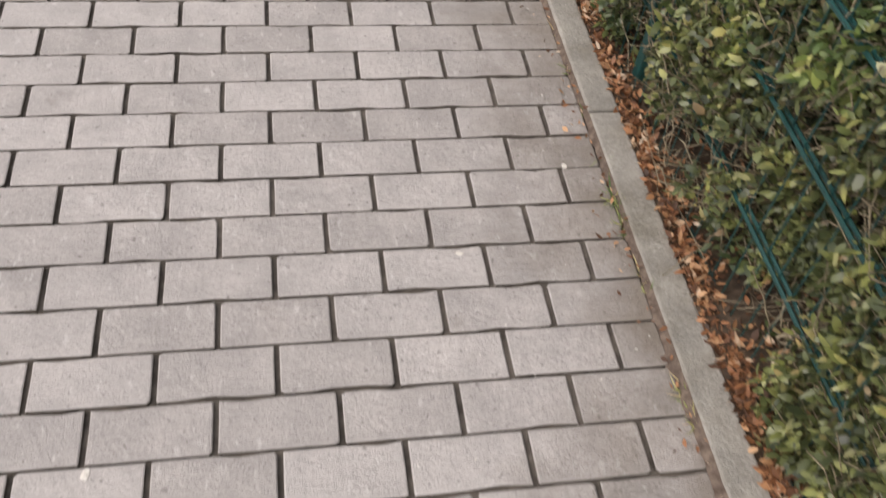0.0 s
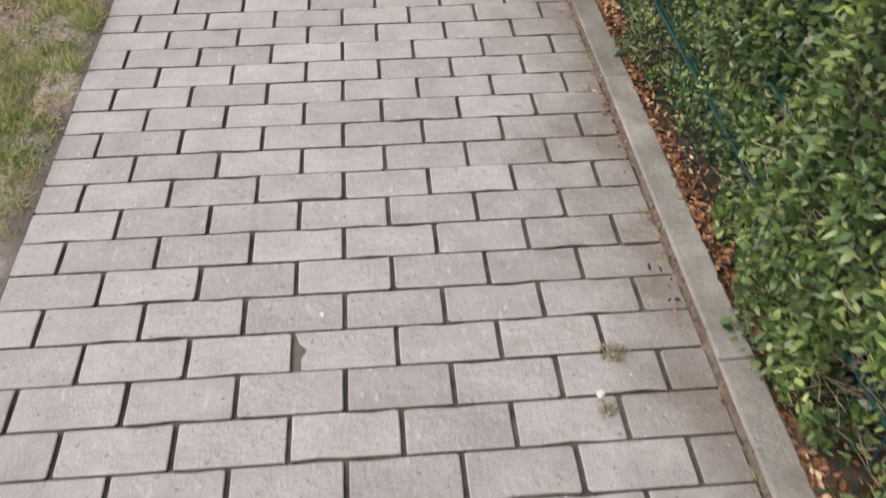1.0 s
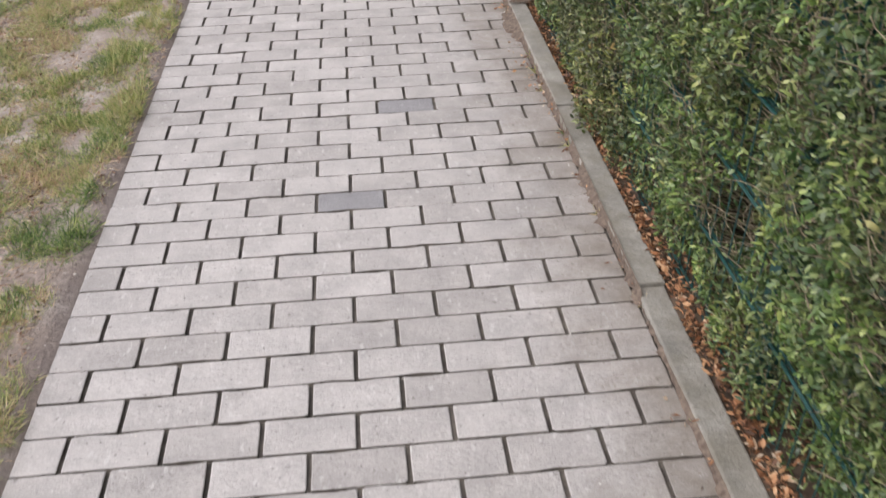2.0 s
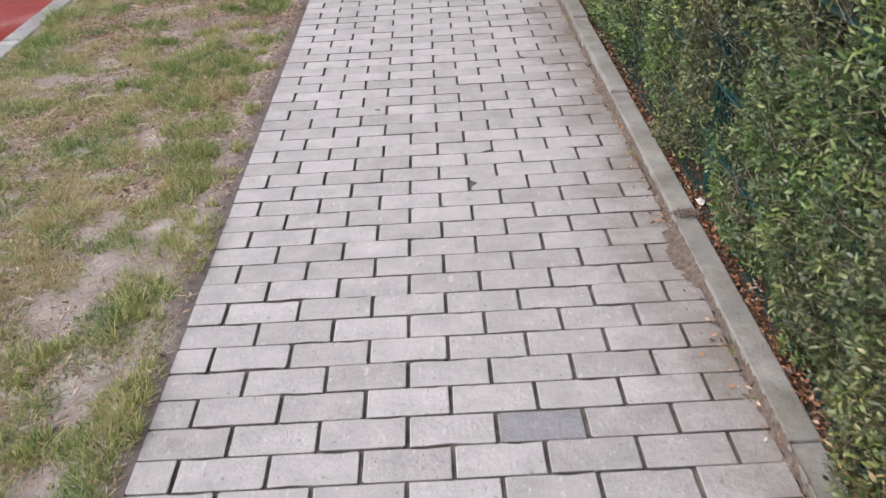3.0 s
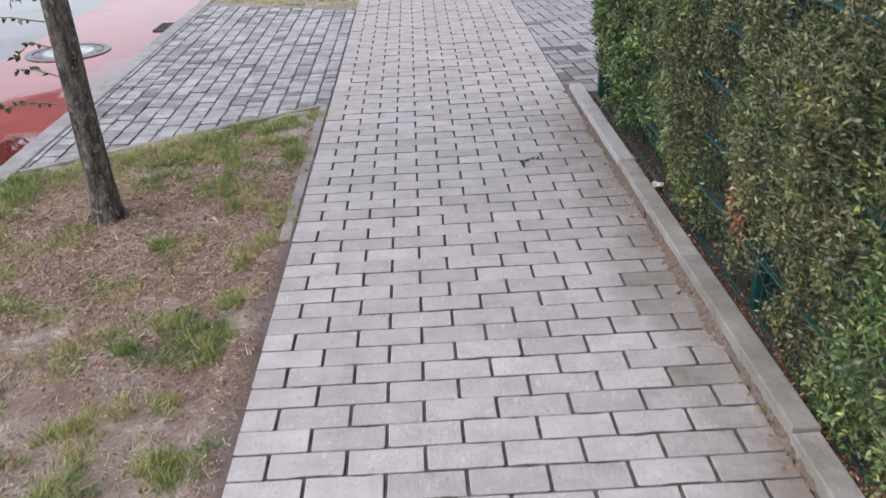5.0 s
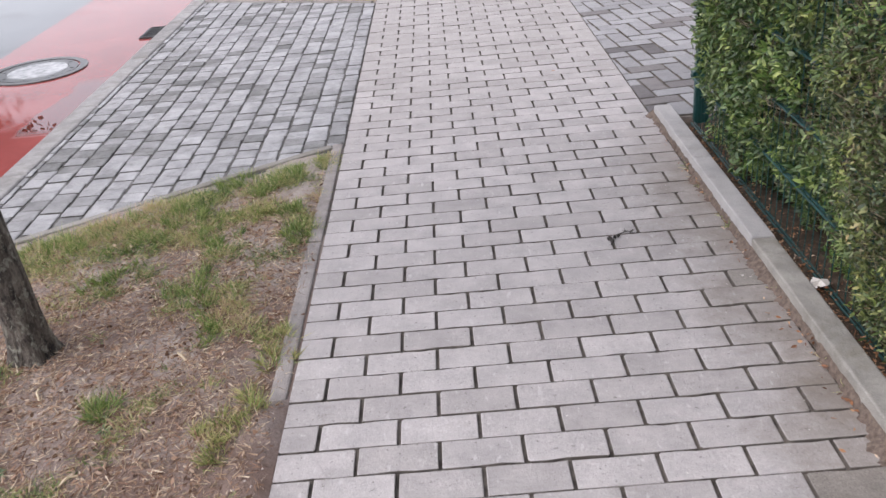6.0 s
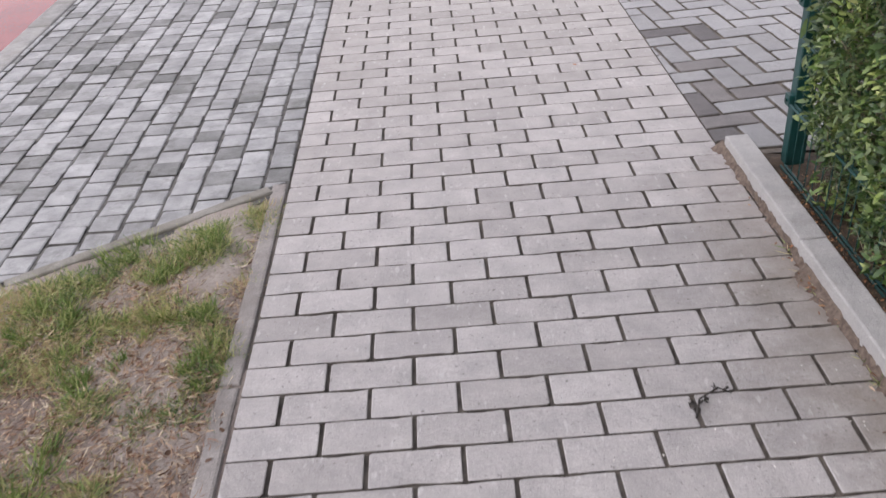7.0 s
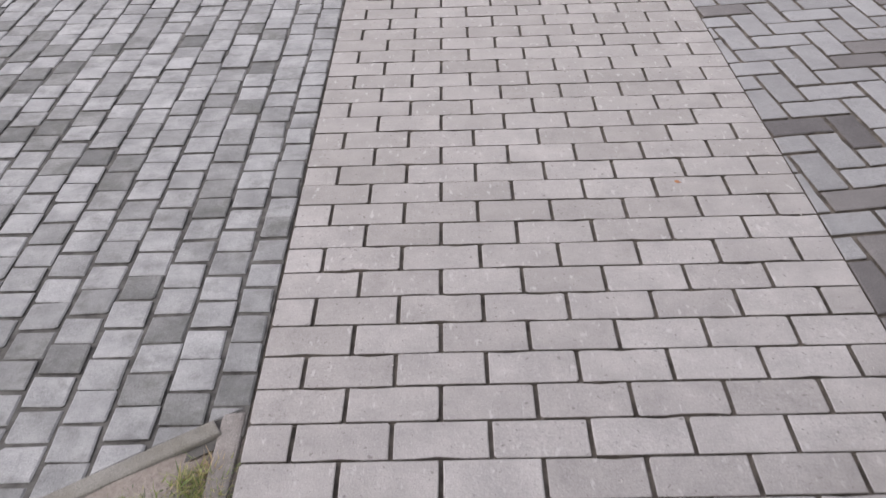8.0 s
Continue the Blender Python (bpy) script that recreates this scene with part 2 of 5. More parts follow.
def soil_material(name, sandy):
    m, n, l, p = nodes(name)
    big, fine = grain(n, l, 3.2, 6, 0.62), grain(n, l, 90, 8, 0.7)
    c = ramp(n, l, big, [(0.25, (0.21, 0.165, 0.138)), (0.45, (0.315, 0.255, 0.222)), (0.58, (0.395, 0.338, 0.302)), (0.72, sandy)])
    c = blend(n, l, 0.55, c, ramp(n, l, fine, [(0.25, (0.12, 0.12, 0.12)), (0.5, (0.5, 0.5, 0.5)), (0.75, (0.85, 0.84, 0.83))]), "OVERLAY")
    g, xyz = n.new("ShaderNodeNewGeometry"), n.new("ShaderNodeSeparateXYZ")
    l.new(g.outputs["Position"], xyz.inputs[0])
    reach = calc(n, l, "ADD", xyz.outputs["X"], calc(n, l, "MULTIPLY_ADD", grain(n, l, 4.5, 6, 0.7), 0.34, -0.17))
    early = ramp(n, l, calc(n, l, "MULTIPLY", xyz.outputs["Y"], 0.1), [(0.27, (0.03, 0.03, 0.03)), (0.42, (0, 0, 0))])
    damp = ramp(n, l, calc(n, l, "SUBTRACT", calc(n, l, "ADD", reach, 0.5), early), [(0.425, (0, 0, 0)), (0.475, (1, 1, 1))])
    c = blend(n, l, calc(n, l, "MULTIPLY", damp, 0.8), c, blend(n, l, fine, (0.13, 0.102, 0.092), (0.27, 0.22, 0.203)))
    leafmould = calc(n, l, "MULTIPLY", ramp(n, l, calc(n, l, "MULTIPLY", xyz.outputs["Y"], 0.1), [(0.60, (0, 0, 0)), (0.73, (1, 1, 1)), (0.86, (1, 1, 1)), (0.92, (0, 0, 0))]), ramp(n, l, grain(n, l, 4.0, 6, 0.7), [(0.38, (0, 0, 0)), (0.56, (1, 1, 1))]))
    c = blend(n, l, calc(n, l, "MULTIPLY", leafmould, 0.62), c, blend(n, l, fine, (0.075, 0.038, 0.026), (0.27, 0.165, 0.12)))
    pale = calc(n, l, "MULTIPLY", ramp(n, l, calc(n, l, "MULTIPLY", xyz.outputs["Y"], 0.1), [(0.87, (0, 0, 0)), (0.91, (1, 1, 1))]), ramp(n, l, grain(n, l, 3.4, 5, 0.6), [(0.40, (0, 0, 0)), (0.52, (1, 1, 1))]))
    c = blend(n, l, calc(n, l, "MULTIPLY", pale, 0.6), c, blend(n, l, fine, (0.25, 0.205, 0.175), (0.50, 0.435, 0.385)))
    l.new(c, p.inputs["Base Color"])
    p.inputs["Roughness"].default_value = 0.95
    relief(n, l, p, fine, 1.0, 0.010)
    return m


SOIL = soil_material("verge_soil", (0.55, 0.49, 0.45))
BED_SOIL = plain("hedge_bed_soil", (0.035, 0.025, 0.018), (0.11, 0.075, 0.05), 45, 0.95, 0.8, 0.006, 8)
FAR_GROUND = plain("far_ground", (0.10, 0.10, 0.07), (0.20, 0.17, 0.13), 1.2, 0.95, 0.2, 0.01)


def wet_road(name, a, b, wet_scale):
    """Asphalt under a film of rain, dulled in a patch beside the tree, with smooth pools standing against the kerb."""
    m, n, l, p = nodes(name)
    fine, pools = grain(n, l, 260, 4, 0.6), grain(n, l, wet_scale, 4, 0.5)
    c = blend(n, l, 0.4, ramp(n, l, grain(n, l, 2.0, 4), [(0.35, a), (0.65, b)]), ramp(n, l, fine, [(0.3, (0.2, 0.2, 0.2)), (0.7, (0.8, 0.8, 0.8))]), "OVERLAY")
    g, xyz = n.new("ShaderNodeNewGeometry"), n.new("ShaderNodeSeparateXYZ")
    l.new(g.outputs["Position"], xyz.inputs[0])
    waver = calc(n, l, "MULTIPLY_ADD", grain(n, l, 1.6, 4, 0.6), 1.2, -0.6)
    along = calc(n, l, "SUBTRACT", xyz.outputs["Y"], calc(n, l, "MULTIPLY_ADD", xyz.outputs["X"], 1.3, 2.5))
    along = calc(n, l, "ADD", along, waver)
    # gloss is cut in this band to stand in for a dark reflection
    dry = ramp(n, l, calc(n, l, "MULTIPLY", along, 0.05), [(0.355, (0, 0, 0)), (0.375, (1, 1, 1)), (0.545, (1, 1, 1)), (0.555, (0, 0, 0))])
    # two pools along the kerb, the farther ending a little before the manhole
    ends = ramp(n, l, calc(n, l, "MULTIPLY", calc(n, l, "ADD", xyz.outputs["Y"], calc(n, l, "MULTIPLY", waver, 0.25)), 0.05), [(0.466, (0, 0, 0)), (0.469, (1, 1, 1)), (0.499, (1, 1, 1)), (0.502, (0, 0, 0)), (0.541, (0, 0, 0)), (0.544, (1, 1, 1)), (0.588, (1, 1, 1)), (0.592, (0, 0, 0))])
    shore = ramp(n, l, calc(n, l, "ADD", xyz.outputs["X"], calc(n, l, "MULTIPLY_ADD", waver, 0.22, 2.5)), [(0.64, (0, 0, 0)), (0.67, (1, 1, 1))])
    pool = calc(n, l, "MULTIPLY", ends, shore)
    dry = calc(n, l, "MULTIPLY", dry, calc(n, l, "SUBTRACT", 1.0, pool))
    l.new(blend(n, l, calc(n, l, "MULTIPLY", pool, 0.5), c, (0.02, 0.012, 0.011)), p.inputs["Base Color"])
    film = ramp(n, l, pools, [(0.36, (0.16, 0.16, 0.16)), (0.46, (0.03, 0.03, 0.03))])
    film = calc(n, l, "MULTIPLY", film, calc(n, l, "MULTIPLY_ADD", pool, -0.9, 1.0))
    l.new(calc(n, l, "MULTIPLY_ADD", dry, 0.42, film), p.inputs["Roughness"])
    l.new(calc(n, l, "ADD", calc(n, l, "MULTIPLY_ADD", dry, -0.31, 0.38), calc(n, l, "MULTIPLY", pool, 0.62)), p.inputs["Specular IOR Level"])
    p.inputs["IOR"].default_value = 1.42
    relief(n, l, p, calc(n, l, "MULTIPLY", fine, film), 0.25, 0.003)
    return m


RED_ROAD = wet_road("wet_red_asphalt", (0.215, 0.038, 0.032), (0.295, 0.064, 0.055), 0.9)
GREY_ROAD = wet_road("wet_grey_asphalt", (0.055, 0.057, 0.06), (0.09, 0.092, 0.095), 1.3)
IRON = plain("cast_iron", (0.09, 0.09, 0.092), (0.16, 0.155, 0.15), 60, 0.3, 0.3, 0.002, metal=0.7)
DARK_IRON = plain("dark_iron", (0.03, 0.03, 0.032), (0.06, 0.058, 0.056), 60, 0.5, 0.3, 0.002, metal=0.5)
WET_CONCRETE = plain("wet_concrete", (0.16, 0.16, 0.165), (0.46, 0.46, 0.455), 16, 0.24, 0.3)
GREEN_PAINT = plain("green_fence_coating", (0.006, 0.042, 0.040), (0.010, 0.062, 0.058), 25, 0.38, 0.05)
PALE_SCRAP = plain("pale_scrap", (0.62, 0.58, 0.52), (0.80, 0.77, 0.72), 80, 0.8, 0.2)
DARK_BIT = plain("dark_withered_and_shade", (0.02, 0.018, 0.016), (0.06, 0.05, 0.045), 90, 0.8, 0.3)


def bark_material():
    m, n, l, p = nodes("tree_bark")
    crack, fine = grain(n, l, 38, 5, 0.7, (1, 1, 0.28)), grain(n, l, 160, 4, 0.6, (1, 1, 0.5))
    f = calc(n, l, "ADD", calc(n, l, "MULTIPLY", crack, 0.75), calc(n, l, "MULTIPLY", fine, 0.25))
    c = ramp(n, l, f, [(0.38, (0.012, 0.010, 0.009)), (0.47, (0.065, 0.053, 0.043)), (0.60, (0.17, 0.145, 0.118))])
    lichen = ramp(n, l, grain(n, l, 45, 6, 0.75, (1, 1, 0.7)), [(0.54, (0, 0, 0)), (0.61, (1, 1, 1))])
    l.new(blend(n, l, calc(n, l, "MULTIPLY", lichen, 0.7), c, (0.28, 0.275, 0.225)), p.inputs["Base Color"])
    p.inputs["Roughness"].default_value = 0.9
    relief(n, l, p, f, 1.0, 0.02)
    return m


BARK = bark_material()


# ---- mesh helpers ----
def mesh_object(name, data, material, parent=None):
    data.materials.append(material)
    ob = new(name, data)
    ob.parent = parent
    return ob


def part(name, bm, material, parent=None, label=""):
    me = bpy.data.meshes.new(name)
    bm.to_mesh(me)
    bm.free()
    return tagged(mesh_object(name, me, material, parent), label)


def array_mesh(name, verts, faces):
    """A mesh from a vertex array and an array of triangles or quads."""
    me = bpy.data.meshes.new(name)
    k = faces.shape[1]
    me.vertices.add(len(verts))
    me.vertices.foreach_set("co", np.ascontiguousarray(verts, dtype=np.float32).ravel())
    me.loops.add(faces.size)
    me.loops.foreach_set("vertex_index", np.ascontiguousarray(faces, dtype=np.int32).ravel())
    me.polygons.add(len(faces))
    me.polygons.foreach_set("loop_start", np.arange(0, faces.size, k, dtype=np.int32))
    me.update(calc_edges=True)
    return me


def box(bm, x0, x1, y0, y1, z0, z1, bevel=0.0):
    made = bmesh.ops.create_cube(bm, size=1, matrix=Matrix.LocRotScale(((x0 + x1) / 2, (y0 + y1) / 2, (z0 + z1) / 2), None, (x1 - x0, y1 - y0, z1 - z0)))
    if bevel:
        edges = list({e for v in made["verts"] for e in v.link_edges})
        bmesh.ops.bevel(bm, geom=edges, offset=bevel, segments=2, affect="EDGES", profile=0.6)
    return bm


def slab(outline, bottom, top, chamfer):
    """Vertices and faces of a stone with that outline (counterclockwise) and a chamfered top edge."""
    q = np.array(outline, float)
    mid = q.mean(0)
    size = np.abs(q - mid).max(0)
    inner = mid + (q - mid) * (1 - chamfer / np.maximum(size, 0.012))
    k = len(q)
    v = [(x, y, bottom) for x, y in q] + [(x, y, top - chamfer * 0.8) for x, y in q] + [(x, y, top) for x, y in inner]
    f = []
    for s in (0, k):
        f += [(s + i, s + (i + 1) % k, s + k + (i + 1) % k, s + k + i) for i in range(k)]
    f.append(tuple(range(2 * k, 3 * k)))
    return v, f


def clip(poly, nx, ny, d):
    """The part of a convex outline where nx x + ny y <= d."""
    out = []
    for (x0, y0), (x1, y1) in zip(poly, poly[1:] + poly[:1]):
        a, b = nx * x0 + ny * y0 - d, nx * x1 + ny * y1 - d
        if a <= 0:
            out.append((x0, y0))
        if a * b < 0:
            out.append((x0 + (x1 - x0) * a / (a - b), y0 + (y1 - y0) * a / (a - b)))
    return out


def area(poly):
    return 0.5 * sum(x0 * y1 - x1 * y0 for (x0, y0), (x1, y1) in zip(poly, poly[1:] + poly[:1]))


def field(x, y, s, seed=0.0):
    return noise.fractal(Vector((x * s, y * s, seed)), 0.9, 2.0, 4)


def frames_of(d, rng, up=None):
    """Side, along and up vectors round directions d, each with a random roll."""
    d = d / np.linalg.norm(d, axis=1, keepdims=True)
    r = rng.normal(size=d.shape) + (np.array(up) if up else 0)
    s = np.cross(d, r)
    s /= np.linalg.norm(s, axis=1, keepdims=True)
    return s, d, np.cross(s, d)


LEAF_V = np.array([(0, 0, 0), (-0.20, 0.25, 0.05), (-0.26, 0.55, 0.07), (0, 1, -0.04), (0.26, 0.55, 0.07), (0.20, 0.25, 0.05), (0, 0.5, 0)])
LEAF_F = np.array([(0, 6, 1), (1, 6, 2), (2, 6, 3), (3, 6, 4), (4, 6, 5), (5, 6, 0)])
OVAL_V = np.array([(0, 0, 0), (-0.23, 0.28, 0.04), (-0.20, 0.70, 0.04), (0, 1, -0.03), (0.20, 0.70, 0.04), (0.23, 0.28, 0.04)])
OVAL_F = np.array([(0, 5, 1), (1, 5, 4), (1, 4, 2), (2, 4, 3)])
BLADE_V = np.array([(-0.5, 0, 0), (0.5, 0, 0), (-0.38, 0.5, 0.0), (0.38, 0.5, 0.0), (0, 1, 0)])
BLADE_F = np.array([(0, 1, 3), (0, 3, 2), (2, 3, 4)])


def scatter(shape_v, shape_f, place, s, d, u, width, length, curl):
    """Many copies of a small shape, as one vertex and one face array."""
    n, k = len(place), len(shape_v)
    x, y, z = shape_v[:, 0], shape_v[:, 1], shape_v[:, 2]
    v = (place[:, None, :] + s[:, None, :] * (x[None, :] * width[:, None])[..., None]
         + d[:, None, :] * (y[None, :] * length[:, None])[..., None]
         + u[:, None, :] * ((z[None, :] + curl[:, None] * (y ** 2)[None, :]) * length[:, None])[..., None])
    f = shape_f[None] + (np.arange(n) * k)[:, None, None]
    return v.reshape(-1, 3), f.reshape(-1, 3)


# ---- ground and road ----
def sheet(name, x0, x1, y0, y1, z, material, label, category, step=None, height=None, edge=None):
    """A flat or rolling sheet of ground."""
    nx = max(1, int((x1 - x0) / step)) if step else 1
    ny = max(1, int((y1 - y0) / step)) if step else 1
    xs, ys = np.linspace(x0, x1, nx + 1), np.linspace(y0, y1, ny + 1)
    v = [(x, y, z + (height(x, y) if height else 0)) for x, y in ((x, edge(x, y) if edge else y) for y in ys for x in xs)]
    f = [(j * (nx + 1) + i, j * (nx + 1) + i + 1, (j + 1) * (nx + 1) + i + 1, (j + 1) * (nx + 1) + i) for j in range(ny) for i in range(nx)]
    me = array_mesh(name, np.array(v), np.array(f))
    me.polygons.foreach_set("use_smooth", [True] * len(f))
    return tagged(mesh_object(name, me, material), label, category, kind="structure")


sheet("ground", -400, 400, -400, 400, -0.16, FAR_GROUND, "dull earth reaching out to the horizon", "ground")
sheet("road", -9.0, -1.5, -6, 60, -0.068, GREY_ROAD, "wet grey asphalt street beside the cycle lane", "road")
sheet("cycle_lane", -2.70, -1.58, -6, 40, -0.058, RED_ROAD, "wet red asphalt cycle lane along the kerb", "road")


def near_edge(x):
    """Where the verge ends at the driveway."""
    return 10.12 + 0.64 * x


def far_edge(x):
    return 13.17 - 0.44 * x


def verge_height(x, y):
    h = 0.014 * field(x, y, 3.1, 2.0) + 0.006 * field(x, y, 14, 5.0)
    if x > -0.09:
        lift = 0.0105 + 0.004 * field(x, y, 4.0, 9.0) if y < 8.2 else -0.007 if y < 9.2 else -0.013
        return min(h * 0.25 + lift, -0.002) if x > 0 else h * 0.25 + lift
    return h - 0.004


sheet("verge_soil", -1.45, 0.005, -1.9, 10.12, 0.0, SOIL, "bare brown soil of the verge with sandy patches", "soil", 0.03, verge_height, lambda x, y: min(y, near_edge(x) - 0.010))
sheet("far_verge_soil", -1.45, 0.003, 13.1, 19.0, 0.0, SOIL, "brown soil of the verge past the driveway", "soil", 0.06, lambda x, y: verge_height(x, y) - 0.004, lambda x, y: max(y, far_edge(x) + 0.03))
sheet("hedge_bed", 1.452, 3.0, -1.9, 10.06, 0.0, BED_SOIL, "dark soil bed under the clipped hedge", "soil", 0.04, lambda x, y: 0.008 + 0.02 * field(x, y, 5, 3.0) if x > 1.48 else 0.004)
sheet("far_bed", 1.5, 4.2, 13.72, 19.0, 0.0, BED_SOIL, "dark planting bed past the driveway", "soil", 0.08, lambda x, y: 0.01 + 0.02 * field(x, y, 5, 7.0))


# ---- kerbs and edgings ----
def kerb_stone(length, width, top, depth, bevel):
    bm = box(bmesh.new(), -width / 2, width / 2, 0, length, top - depth, top)
    top_edges = [e for e in bm.edges if all(v.co.z > top - 0.001 for v in e.verts)]
    bmesh.ops.bevel(bm, geom=top_edges, offset=bevel, segments=2, affect="EDGES", profile=0.5)
    me = bpy.data.meshes.new("kerb_stone")
    bm.to_mesh(me)
    bm.free()
    return me


def kerb_line(name, label, width, top, depth, bevel, stones, material, rise=lambda y: 0.0, clean_from=99.0):
    """stones: rows of x, y, length, turn."""
    root = tagged(new(name), label, "kerb", kind="structure")
    made = {}
    rng = random.Random(len(name))
    for x, y, length, turn in stones:
        key = (length, y > clean_from)
        if key not in made:
            made[key] = kerb_stone(length, width, top, depth, bevel)
            made[key].materials.append(KERB_CLEAN if y > clean_from else material)
        ob = new("kerb_stone", made[key])
        ob.parent = root
        ob.matrix_basis = pose(x, y, rise(y) + rng.uniform(-0.003, 0.003), rng.uniform(-0.15, 0.15), rng.uniform(-0.6, 0.6), turn + rng.uniform(-0.12, 0.12))
    return root


KERB_X = lambda y: 1.438 + 0.0009 * y
PATH_STONES = [(KERB_X(y), y, 0.988, 0) for y in [-2.125 + k * 0.9925 for k in range(11)]] + [(KERB_X(8.79), 8.79, 0.69, 0), (KERB_X(9.485), 9.486, 0.63, 0)]
kerb_line("path_kerb", "raised grey concrete kerb between path and hedge", 0.072, 0.018, 0.25, 0.005, PATH_STONES, KERB, lambda y: 0.042 * min(1, max(0, (y - 2.2) / 4.6)), 8.0)
kerb_line("far_bed_kerb", "grey concrete kerb round the far bed", 0.078, 0.06, 0.25, 0.006,
          [(1.43 + k * 0.998 + 0.99, 13.66, 0.99, 90) for k in range(3)] + [(1.44, 13.70 + k * 0.998, 0.99, 0) for k in range(5)], KERB)
kerb_line("road_kerb", "grey concrete kerb along the wet street", 0.12, 0.006, 0.2, 0.012,
          [(-1.515, -1.9 + k * 0.999, 0.99, 0) for k in range(22)], ROAD_KERB)
kerb_line("verge_edging", "narrow concrete edging, half buried in earth", 0.050, 0.001, 0.2, 0.008,
          [(-0.030, -1.83 + k * 0.998, 0.99, 0) for k in range(12)], EDGING, lambda y: -0.014 if y < 8.0 else 0.0)
kerb_line("driveway_edging", "narrow slanting concrete edging of the driveway", 0.043, 0.004, 0.2, 0.007,
          [(-0.058, 10.093, 0.82, 90 + 32.6), (-0.755, 9.647, 0.82, 90 + 32.6)], KERB)
kerb_line("far_driveway_edging", "narrow concrete edging on the driveway's far side", 0.046, 0.000, 0.2, 0.008,
          [(-0.03 - k * 0.735, 13.20 + k * 0.323, 0.79, 90 - 23.7) for k in range(2)], EDGING)


def kerb_dirt():
    """Earth washed against the kerb, with a ragged inner edge."""
    ys = np.arange(-1.6, 10.15, 0.008)
    v, f = [], []
    for k, y in enumerate(ys):
        w = 0.010 + 0.046 * max(0.0, field(1.4, y, 2.3, 4.0) + 0.2) ** 1.2 * (1.0 if y > 2.6 else 0.25) + (0.020 * field(1.4, y, 17, 1.0) + 0.016 * field(1.4, y, 55, 1.0)) * (1.0 if y > 2.6 else 0.35)
        w = max(0.004, w)
        x1 = KERB_X(y) - 0.035
        for i, s in enumerate((0, 0.35, 0.7, 1)):
            v.append((x1 - w * (1 - s), y, -0.004 + 0.0065 * min(1, s * 2.2) + (0.026 if y > 2.8 else 0.010) * s * s + 0.002 * field(x1 + s, y, 20, 6.0)))
        if k:
            b = 4 * k
            f += [(b - 4 + i, b - 3 + i, b + 1 + i, b + i) for i in range(3)]
    me = array_mesh("kerb_dirt", np.array(v), np.array(f))
    return tagged(mesh_object("kerb_dirt", me, DIRT), "brown earth washed up along the kerb", "dirt", kind="stuff")


kerb_dirt()


# ---- hedge ----
def foot(y):
    """How far the hedge's foot stands back from the fence, 0 to 1."""
    gap = 0.9 * math.exp(-((y - 4.95) / 0.22) ** 2) + 0.5 * math.exp(-((y - 7.75) / 0.2) ** 2) + 0.6 * math.exp(-((y + 0.05) / 0.16) ** 2) + 0.5 * math.exp(-((y + 0.68) / 0.2) ** 2) + 0.26 * math.exp(-((y - 6.2) / 0.75) ** 4) + (0.12 if y < 0.35 else 0.40 if y > 8.7 else 0.0)
    return min(1.0, max(0.10, gap + 0.08 + 0.26 * noise.noise(Vector((y * 1.1, 0, 6.6)))))


def hedge_face(y, z):
    """Distance of the leaf face from the path's axis."""
    bulge = 0.085 * noise.fractal(Vector((y * 2.6, z * 2.6, 1.5)), 0.9, 2.0, 3) + 0.03 * noise.noise(Vector((y * 7, z * 7, 8)))
    hollow = 0.09 * math.exp(-((y - 7.8) / 0.3) ** 2 - ((z - 0.32) / 0.24) ** 2) - 0.035 * math.exp(-((y - 6.3) / 0.6) ** 2 - ((z - 0.75) / 0.4) ** 2)
    return 1.531 + hollow + bulge + ((0.095 if y < 1.0 else 0.125) * foot(y) * (0.26 - z) / 0.26 if z < 0.26 else 0) + (0.09 if 9.75 < y < 10.1 else 0) - (0.04 * math.exp(-((y - 4.98) / 0.12) ** 2) if z > 0.3 else 0) - (0.04 * min(1, max(0, (z - 0.3) / 0.4)) - 0.09 * max(0, z - 0.5) if 1.0 < y < 8.6 else 0.006 if y < 1.0 else -0.03)


